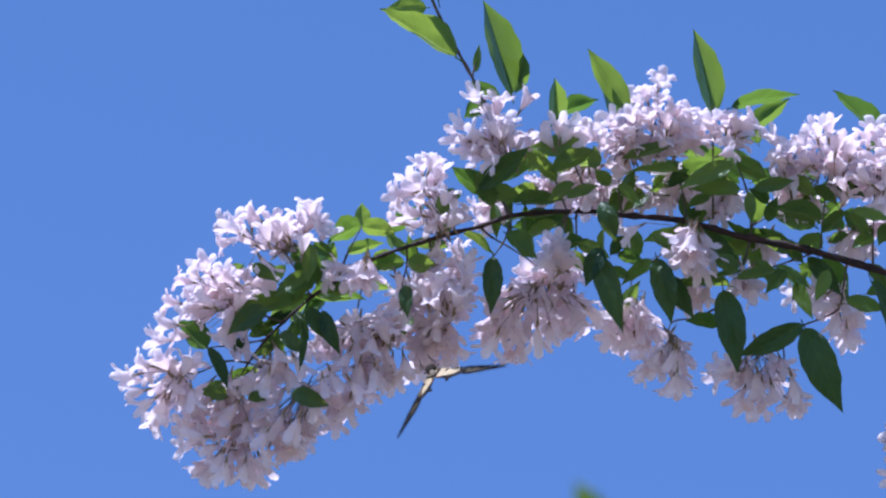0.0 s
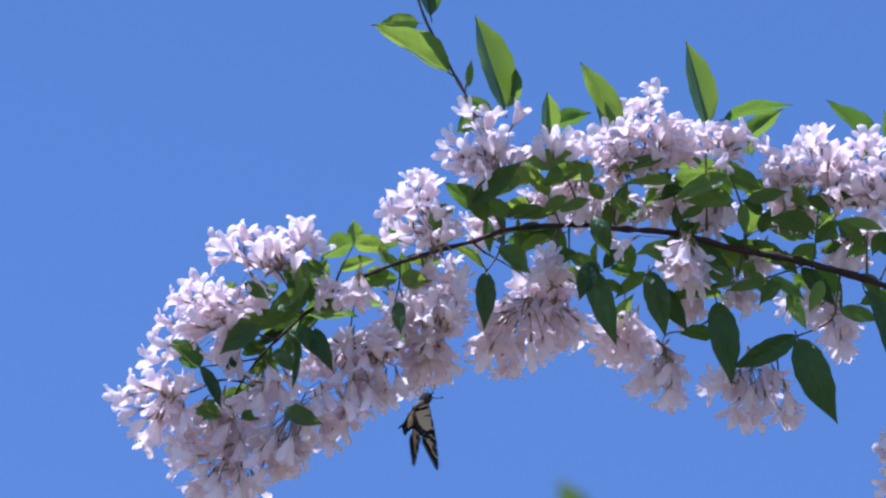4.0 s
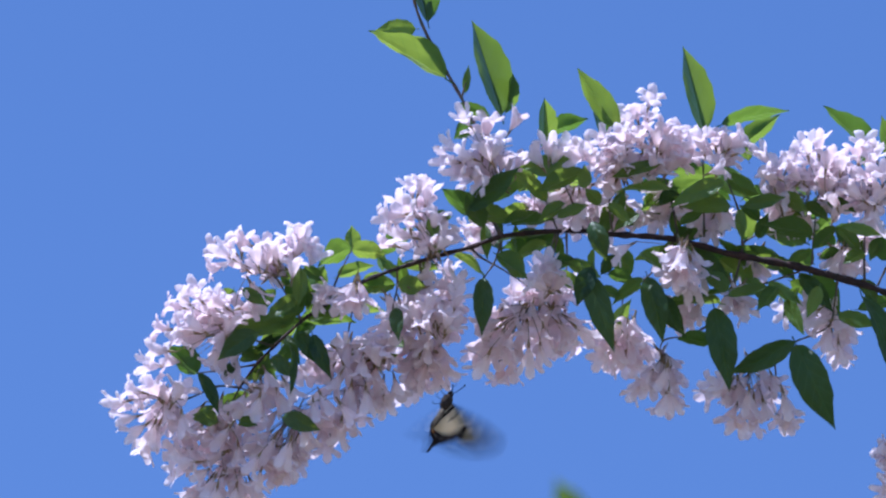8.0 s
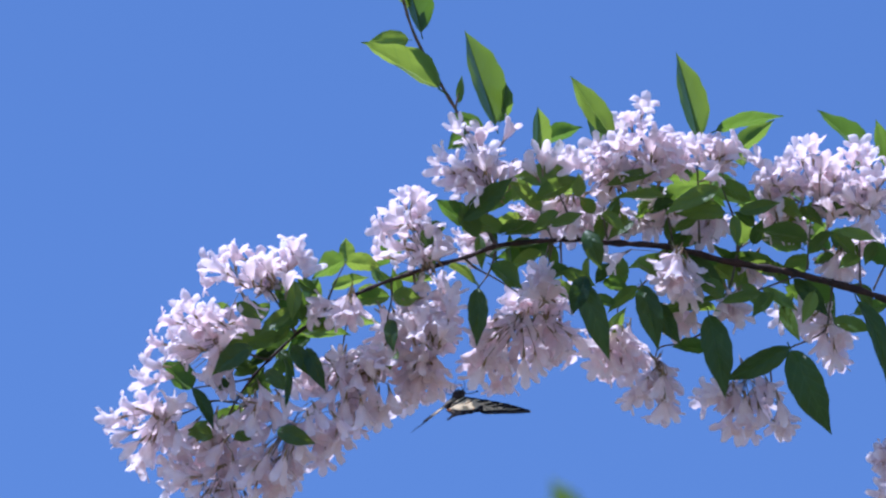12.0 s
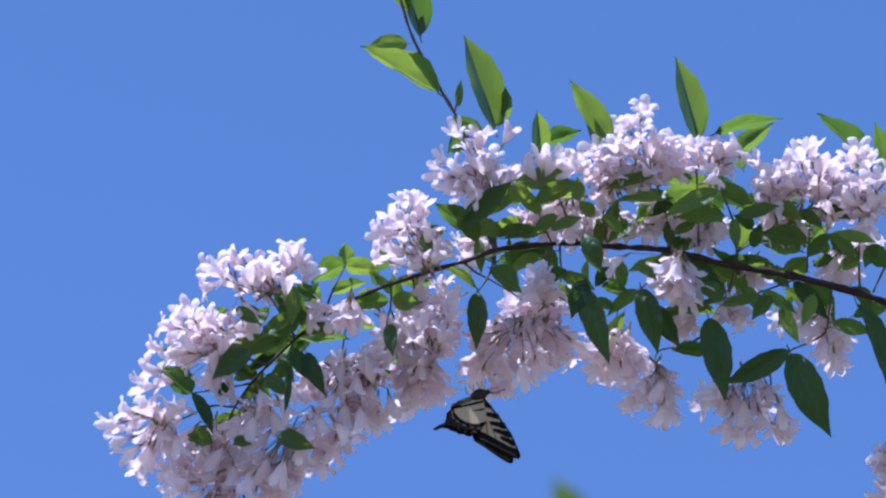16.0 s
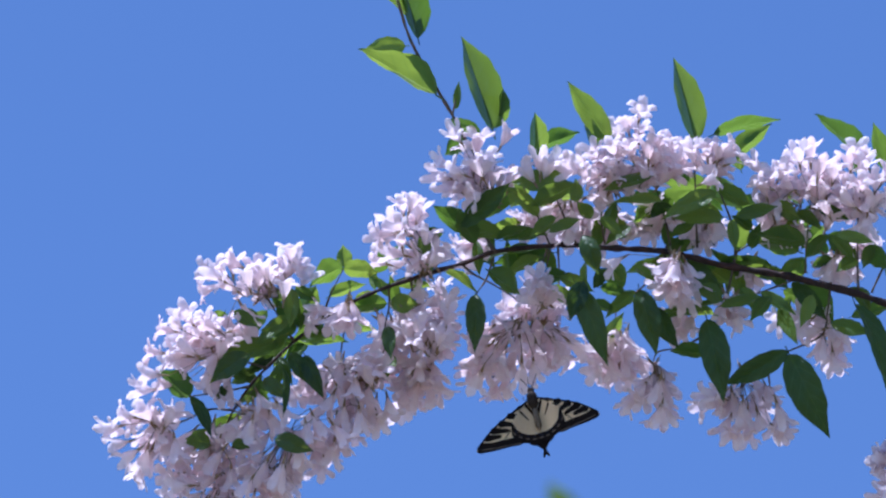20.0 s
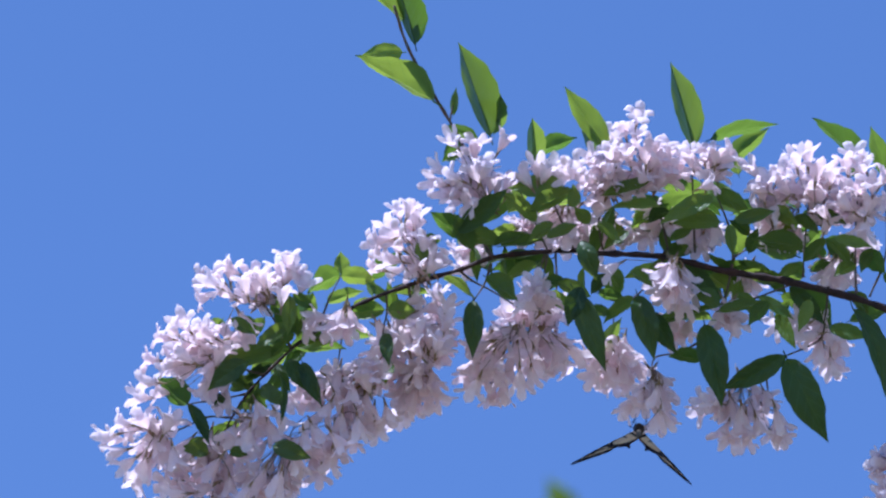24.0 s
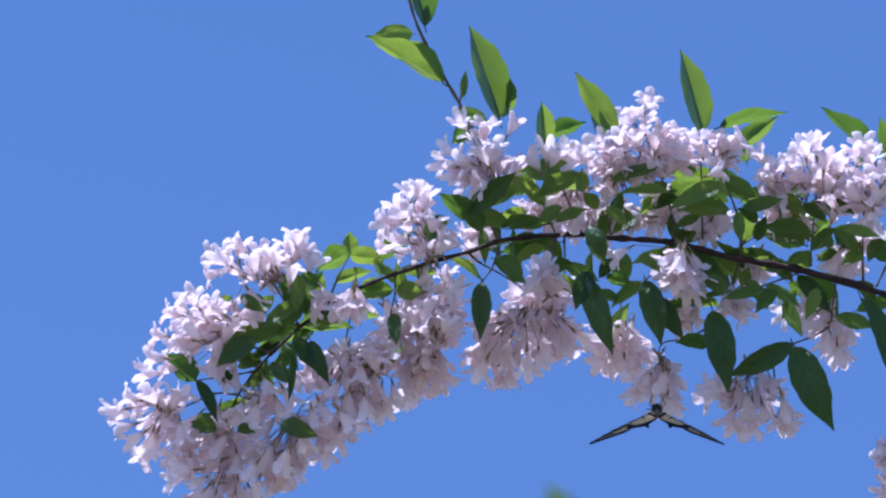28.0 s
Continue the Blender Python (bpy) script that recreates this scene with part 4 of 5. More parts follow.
leaf(16.61, 5.56, 15.06, 4.34, 1.1, 1, 0, 3)
leaf(5.12, 3.29, 7.36, 4.19, 0.81, -2, 0, 0)
leaf(8.18, 2.56, 4.52, 2.16, 0.95, 1.05, 1, 1)
leaf(8.21, 1.88, 5.76, 1.06, 1.1, 0, 0, 5)
leaf(14.07, -0.04, 12.77, 1.59, 1.1, -2, 1, 4)
leaf(20.94, 6.13, 17.09, 4.5, 1.47, -3, 1, 1)
leaf(21.37, 4.31, 17.92, 4.51, 1.25, -2.5, 1, 5)
leaf(21.03, 6.36, 23.47, 5.34, 1.32, -1, 0, 3)
leaf(21.96, 4.1, 22.08, 1.99, 1.03, -3, 1, 0)
leaf(22.36, 4.3, 25.08, 4.99, 1.1, -3, 1, 1)
leaf(25.05, 4.92, 26.96, 4.23, 1.25, -2, 0, 5)
leaf(26.68, 4.51, 28.39, 3.29, 1.03, -2, 0, 1)
leaf(27.23, 2.15, 23.7, 3.21, 1.69, -3, 0, 3)
leaf(28.97, 2.69, 27.14, 1.26, 1.1, -1, 0, 1)
leaf(29.06, 2.68, 30.56, 0.97, 1.18, -3, 1, 0)
leaf(30.89, 0.85, 29.38, 0.04, 1.1, -3, 1, 4)
leaf(22.45, 1.26, 25.18, 0.57, 1.03, 1.2, 1, 1)
leaf(27.22, 0.94, 25.59, 0.37, 0.95, 1.35, 1, 5)
leaf(18.91, 1.46, 21.43, -1.26, 1.47, 1.5, 1, 7)
leaf(22.29, -1.27, 22.95, 0.12, 0.88, 0.9, 0, 3)
leaf(18.95, 1.67, 17.12, 0.57, 0.95, 1.05, 0, 1)
leaf(32.23, 1.87, 31.34, 0.37, 1.1, -1, 0, 5)
leaf(26.42, -0.57, 28.73, -3.29, 1.69, 1.2, 1, 6)
leaf(24.06, -1.18, 26.42, -2.69, 0.81, -1.5, 1, 1)
leaf(21.37, -1.58, 16.7, -2.6, 0.81, -2.5, 1, 5)
leaf(14.88, 3.9, 13.05, 2.81, 0.95, 1.35, 1, 1)
leaf(17.53, 1.67, 16.1, 0.45, 0.95, 1.5, 1, 3)
leaf(28.28, 4.51, 30.31, 3.9, 1.1, -2.5, 0, 1)
leaf(23.42, 3.29, 22, 4.31, 1.03, -2, 1, 4)
leaf(-13.68, -1.1, -12.05, -2.15, 0.98, -3, 1, 1)
leaf(-9.5, 0.37, -9.7, -2.27, 1.33, -3, 1, 0)
leaf(-9.31, 0.45, -7.81, -0.61, 0.98, -2, 1, 4)
leaf(-10.19, 0.29, -11.05, -1.06, 0.84, 1, 0, 3)
leaf(-9.63, -1.58, -12.03, -3.29, 1.13, -2.5, 1, 1)
leaf(-9.11, -3.38, -5.86, -2.64, 1.2, 0.7, 1, 3)
leaf(-10.94, -3.94, -9.88, -2.85, 0.84, -2, 1, 2)
leaf(-10.92, -4.5, -12.99, -5.52, 0.77, 0.85, 1, 6)
leaf(-12.26, -6.13, -14.04, -5.15, 1.05, 1, 1, 5)
leaf(-11.61, -5.97, -10.02, -7.51, 1.05, -3, 1, 7)
leaf(-13.56, -7.75, -11.85, -6.82, 0.77, 1.15, 1, 6)
leaf(-13.92, -8.69, -15.42, -10.19, 0.73, 1.3, 1, 2)
leaf(-10.54, -4.82, -10.42, -8.55, 0.52, -3.5, 1, 7)
leaf(-15.5, -10.59, -17.21, -10.02, 1.39, -3, 1, 1)
leaf(-13.95, -10.5, -12.73, -10.83, 0.82, -3.5, 1, 0)
# guessed leaves further back, added to shade the bunches below them
leaf(-11.45, -1.19, -13.5, -3.24, 1.4, 2.5, 1, 1)
leaf(-9.19, -1.19, -7.55, -2.42, 1.4, 2.5, 1, 3)
leaf(-10.43, -3.24, -12.49, -4.89, 1.4, 3, 1, 0)
leaf(-12.9, -2.42, -14.55, -4.27, 1.4, 3.2, 1, 5)
leaf(-8.58, -2.83, -9.82, -4.89, 1.4, 3, 1, 1)
leaf(-10.02, -4.89, -11.67, -6.94, 1.26, 3, 1, 6)
leaf(-14.54, -1.19, -15.77, -2.83, 1.26, 3, 1, 4)
leaf(-7.98, -0.78, -9.21, -2.63, 1.26, 3.5, 1, 0)
cluster(-6.2, -8.6, 0.5, 1.6, [(-7.0, -12.1, 255), (-6.2, -11.5, 265), (-5.3, -10.9, 275), (-4.5, -10.2, 285), (-7.9, -12.9, 250), (-5.9, -10.4, 270), (-3.7, -9.4, 290)], 4, 1)

# ---- a lone shoot in front, its topmost leaf alone in sight ----
shoot = tagged(new("shrub_shoot"), "thin upright green shoot with a leaf at its tip", "shoot")
SHOOT_TOP = PLAN @ Vector((0.0865, -1.4, -0.1515))
SHOOT_TIP = PLAN @ Vector((0.067, -1.4, -0.117))
shoot.location = (SHOOT_TOP.x - 0.04, SHOOT_TOP.y, 0.0)
line = curve_through([(0, 0.02, -0.1), (0.02, 0.03, 1.2), (0.0, 0.02, 2.4), (0.04, 0.0, SHOOT_TOP.z)], 8)
part("stem", tube(bmesh.new(), line, lambda t: 0.006 - 0.0045 * t, 8, 0.2), TWIG, shoot)
along = (SHOOT_TIP - SHOOT_TOP).normalized()
face = (EYE - SHOOT_TOP + PLAN.to_3x3() @ Vector((0, 0, 0.2))).normalized()
face = (face - along * face.dot(along)).normalized()
ob = part("leaf", LEAVES[0], None, shoot)
ob.matrix_basis = Matrix.Translation(SHOOT_TOP - shoot.location) @ Matrix((along.cross(face), along, face)).transposed().to_4x4() @ Matrix.Diagonal((0.017, 0.036, 0.017, 1))

from mathutils import Quaternion

# ---- the butterfly: head along +y, back along +z, in centimetres ----
butterfly = tagged(new("butterfly"), "cream and black striped swallowtail butterfly hovering at the flowers", "butterfly")


def slab(outline, thick, flip, size=1.0):
    """A thin flat piece with rounded outline; flip mirrors it to the other side."""
    bm = bmesh.new()
    pts = [Vector((x * flip, y, 0)) * CM * size for x, y in outline]
    low = [bm.verts.new(p + Vector((0, 0, -thick * CM / 2))) for p in pts]
    top = [bm.verts.new(p + Vector((0, 0, thick * CM / 2))) for p in pts]
    bm.faces.new(low[::-1])
    bm.faces.new(top)
    n = len(pts)
    for k in range(n):
        bm.faces.new((low[k], low[(k + 1) % n], top[(k + 1) % n], top[k]))
    bmesh.ops.recalc_face_normals(bm, faces=bm.faces)
    bmesh.ops.triangulate(bm, faces=bm.faces)
    return bm


def rounded(*points, steps=4):
    """A closed outline through the points."""
    p = [Vector((*q, 0)) for q in points]
    n, out = len(p), []
    for i in range(n):
        a, b, c, d = p[i - 1], p[i], p[(i + 1) % n], p[(i + 2) % n]
        for k in range(steps):
            t = k / steps
            q = 0.5 * (2 * b + (c - a) * t + (2 * a - 5 * b + 4 * c - d) * t * t + (3 * b - a - 3 * c + d) * t ** 3)
            out.append((q.x, q.y))
    return out


def bar(x0, y0, x1, y1, wide, narrow):
    """A tapering stripe from one point to another."""
    dx, dy = x1 - x0, y1 - y0
    k = math.hypot(dx, dy)
    nx, ny = -dy / k, dx / k
    xm, ym, w = (x0 + x1) / 2, (y0 + y1) / 2, (wide + narrow) / 2 * 1.1
    return rounded((x0 + nx * wide / 2, y0 + ny * wide / 2), (x0 - nx * wide / 2, y0 - ny * wide / 2), (xm - nx * w / 2, ym - ny * w / 2),
                   (x1 - nx * narrow / 2, y1 - ny * narrow / 2), (x1 + nx * narrow / 2, y1 + ny * narrow / 2), (xm + nx * w / 2, ym + ny * w / 2), steps=3)


def swept(outline):
    """The forewing's outlines, drawn in towards the hind corner."""
    return [(1.06 * x * (1 - 0.062 * max(0.0, 2.4 - y) * x / 4.3), 1.03 * y) for x, y in outline]


def forewing(flip):
    wing = part("forewing", slab(swept(rounded((0, 0.25), (1.3, 1.15), (2.8, 2.05), (4.2, 2.55), (4.5, 2.3), (4.3, 1.4), (3.85, 0.4), (3.45, -0.35), (2.2, -0.5), (0.8, -0.55), (0, -0.3))), 0.016, flip),
                CREAM, butterfly, "pale cream forewing with black stripes", False)
    for name, outline, mat in (
            ("wing_border", rounded((4.2, 2.56), (4.52, 2.32), (4.32, 1.4), (3.87, 0.4), (3.46, -0.38), (2.7, -0.46), (2.9, 0.1), (3.28, 0.9), (3.65, 1.7), (3.8, 2.38)), BLACK),
            ("wing_edge", rounded((0, 0.28), (1.3, 1.18), (2.8, 2.08), (4.2, 2.57), (4.0, 2.38), (2.8, 1.93), (1.35, 1.03), (0.05, 0.1)), BLACK),
            ("wing_stripe", bar(3.45, 2.2, 3.1, 1.25, 0.46, 0.26), BLACK),
            ("wing_stripe", bar(2.85, 2.0, 2.55, 0.85, 0.48, 0.26), BLACK),
            ("wing_stripe", bar(2.2, 1.65, 2.0, 0.6, 0.48, 0.24), BLACK),
            ("wing_stripe", bar(1.5, 1.25, 1.2, -0.2, 0.42, 0.2), BLACK),
            ("wing_stripe", bar(0.75, 0.75, 0.45, -0.5, 0.32, 0.26), BLACK),
            ("wing_vein", bar(1.9, 0.6, 3.2, 0.9, 0.05, 0.05), BLACK),
            ("wing_vein", bar(1.6, 0.3, 3.05, 0.3, 0.05, 0.05), BLACK),
            ("wing_vein", bar(1.3, 0.0, 3.0, -0.2, 0.05, 0.05), BLACK)):
        part(name, slab(swept(outline), 0.026, flip), mat, wing, "black wing marking", False)
    for x0, y0, x1, y1 in ((4.28, 2.2, 4.1, 1.45), (4.08, 1.35, 3.78, 0.6), (3.74, 0.5, 3.4, -0.25)):
        part("wing_line", slab(swept(bar(x0, y0, x1, y1, 0.06, 0.06)), 0.034, flip), DUSK, wing, "dull pale line in the border", False)
    return wing


def hindwing(flip):
    wing = part("hindwing", slab(rounded((0, 0.1), (1.2, 0.1), (2.3, -0.25), (2.85, -0.95), (2.75, -1.45), (2.62, -1.6), (2.55, -2.0), (2.35, -2.2), (2.2, -2.55), (1.95, -2.85), (1.83, -3.4), (1.92, -3.88),
                                         (1.79, -4.05), (1.67, -3.5), (1.5, -3.0), (1.15, -2.85), (0.85, -2.75), (0.45, -2.3), (0.2, -1.5), (0.05, -0.6)), 0.016, flip, 0.95),
                CREAM, butterfly, "pale cream hindwing with a scalloped black border and tail", False)
    for name, outline, mat in (
            ("wing_border", rounded((2.3, -0.23), (2.87, -0.95), (2.77, -1.45), (2.63, -1.62), (2.57, -2.02), (2.36, -2.22), (2.22, -2.57), (1.97, -2.86), (1.45, -3.02), (1.15, -2.87), (0.83, -2.77), (0.5, -2.25),
                                    (0.95, -2.3), (1.5, -2.1), (1.98, -1.65), (2.28, -1.0), (2.22, -0.4)), BLACK),
            ("wing_tail", rounded((2.0, -2.7), (1.86, -3.4), (1.94, -3.9), (1.78, -4.08), (1.65, -3.5), (1.5, -2.9)), BLACK),
            ("wing_stripe", bar(0.55, 0.1, 0.6, -2.3, 0.20, 0.14), BLACK),
            ("wing_stripe", bar(1.2, 0.0, 1.15, -0.9, 0.16, 0.06), BLACK),
            ("wing_edge", bar(0.06, -0.4, 0.5, -2.3, 0.16, 0.2), BLACK)):
        part(name, slab(outline, 0.026, flip, 0.95), mat, wing, "black wing marking", False)
    for k in range(5):
        a = radians(-5 - 17 * k)
        x, y = 0.85 + 1.80 * math.cos(a) * (1 - 0.03 * k), -0.75 + 1.93 * math.sin(a)
        part("wing_spot", slab(bar(x - 0.14 * math.sin(a), y + 0.14 * math.cos(a), x + 0.14 * math.sin(a), y - 0.14 * math.cos(a), 0.08, 0.08), 0.034, flip, 0.95), DUSK, wing, "dull crescent", False)
        x, y = 0.85 + 1.58 * math.cos(a) * (1 - 0.03 * k), -0.75 + 1.70 * math.sin(a)
        part("wing_spot", slab(bar(x, y - 0.1, x, y + 0.1, 0.16, 0.12), 0.034, flip, 0.95), BLUE, wing, "dusty blue spot", False)
    part("wing_spot", slab(bar(0.8, -2.45, 1.05, -2.55, 0.16, 0.14), 0.036, flip, 0.95), ORANGE, wing, "orange eyespot", False)
    return wing


def spindle(rows, sides=12):
    """A body section along y: rows of y, half width, half height and lift."""
    bm = bmesh.new()
    rings = []
    for y, w, h, up in rows:
        rings.append([bm.verts.new(Vector((w * math.cos(2 * math.pi * k / sides), y, up + h * math.sin(2 * math.pi * k / sides))) * CM) for k in range(sides)])
    for one, two in zip(rings, rings[1:]):
        for k in range(sides):
            bm.faces.new((one[k], one[(k + 1) % sides], two[(k + 1) % sides], two[k]))
    bm.faces.new(rings[0][::-1])
    bm.faces.new(rings[-1])
    bmesh.ops.recalc_face_normals(bm, faces=bm.faces)
    return bm


part("thorax", spindle([(-0.6, 0.20, 0.20, 0), (-0.35, 0.34, 0.36, -0.03), (0.05, 0.42, 0.44, -0.05), (0.42, 0.37, 0.38, -0.03), (0.68, 0.20, 0.20, 0)]), FUR, butterfly, "dark furry thorax")
abdomen = part("abdomen", spindle([(-2.25, 0.05, 0.05, -0.12), (-2.0, 0.14, 0.14, -0.1), (-1.5, 0.21, 0.21, -0.06), (-0.9, 0.23, 0.23, -0.02), (-0.45, 0.18, 0.18, 0)]), PALE_FUR, butterfly, "olive-brown abdomen with black bands")
part("band", spindle([(-2.1, 0.06, 0.05, 0.02), (-1.5, 0.10, 0.06, 0.13), (-0.9, 0.11, 0.06, 0.19), (-0.45, 0.08, 0.05, 0.16)]), BLACK, abdomen, "black back stripe")
for side in (-1, 1):
    stripe = part("band", spindle([(-2.0, 0.025, 0.03, -0.1), (-1.4, 0.03, 0.045, -0.06), (-0.5, 0.03, 0.04, 0.0)]), BLACK, abdomen, "black side stripe")
    stripe.matrix_basis = Matrix.Translation((side * 0.0019, 0, 0))
part("head", spindle([(0.55, 0.15, 0.15, 0), (0.72, 0.23, 0.21, 0), (0.88, 0.20, 0.18, 0), (1.0, 0.07, 0.07, 0)]), FUR, butterfly, "dark head")
for side in (-1, 1):
    eye = part("eye", spindle([(-0.09, 0.02, 0.02, 0), (-0.05, 0.07, 0.08, 0), (0.05, 0.07, 0.08, 0), (0.09, 0.02, 0.02, 0)]), BLACK, butterfly, "black eye")
    eye.matrix_basis = Matrix.Translation(Vector((side * 0.16, 0.78, 0.02)) * CM)
    line = curve_through([Vector((side * 0.08, 0.9, 0.1)) * CM, Vector((side * 0.3, 1.35, 0.3)) * CM, Vector((side * 0.6, 1.85, 0.35)) * CM], 6)
    part("antenna", tube(bmesh.new(), line, lambda t: (0.028 + 0.035 * max(0.0, t - 0.85) / 0.15) * CM, 6), BLACK, butterfly, "thin black clubbed antenna")
    for k in range(3):
        y = 0.4 - 0.25 * k
        line = curve_through([Vector((side * 0.15, y, -0.2)) * CM, Vector((side * (0.4 + 0.1 * k), y + 0.25 - 0.3 * k, -0.5)) * CM, Vector((side * 0.35, y + 0.5 - 0.45 * k, -0.95)) * CM], 4)
        part("leg", tube(bmesh.new(), line, lambda t: 0.022 * CM, 5), BLACK, butterfly, "thin black leg")
line = curve_through([Vector((0, 0.95, -0.05)) * CM, Vector((0, 1.3, -0.1)) * CM, Vector((0, 1.75, 0.1)) * CM], 5)
part("proboscis", tube(bmesh.new(), line, lambda t: 0.02 * CM, 5), BLACK, butterfly, "thin black proboscis")
FORE = {1: forewing(1), -1: forewing(-1)}
HIND = {1: hindwing(1), -1: hindwing(-1)}


# ---- what moves ----
bends = []


def sway(t, x, z, turn):
    bends.append((t, turn / -1.92))
    return t, PLAN @ pose(x * CM, 0, z * CM, 0, turn, 0)


def give(ob):
    """The small way by which a leaf, twig or bunch bends past the stiff main stem as the branch sinks."""
    middle = sum((Vector(c) for c in ob.bound_box), Vector()) / 8
    x, z = ((ob.matrix_basis @ middle) / CM).xz
    way = Vector((-0.088 + 0.0055 * x + 0.0186 * z, 0, -0.081 + 0.0081 * x + 0.0061 * z)) * CM
    place, turn, _ = ob.matrix_basis.decompose()
    walk(ob, [(t, Matrix.LocRotScale(place + way * share, turn, None)) for t, share in bends[::2] + bends[-1:]])


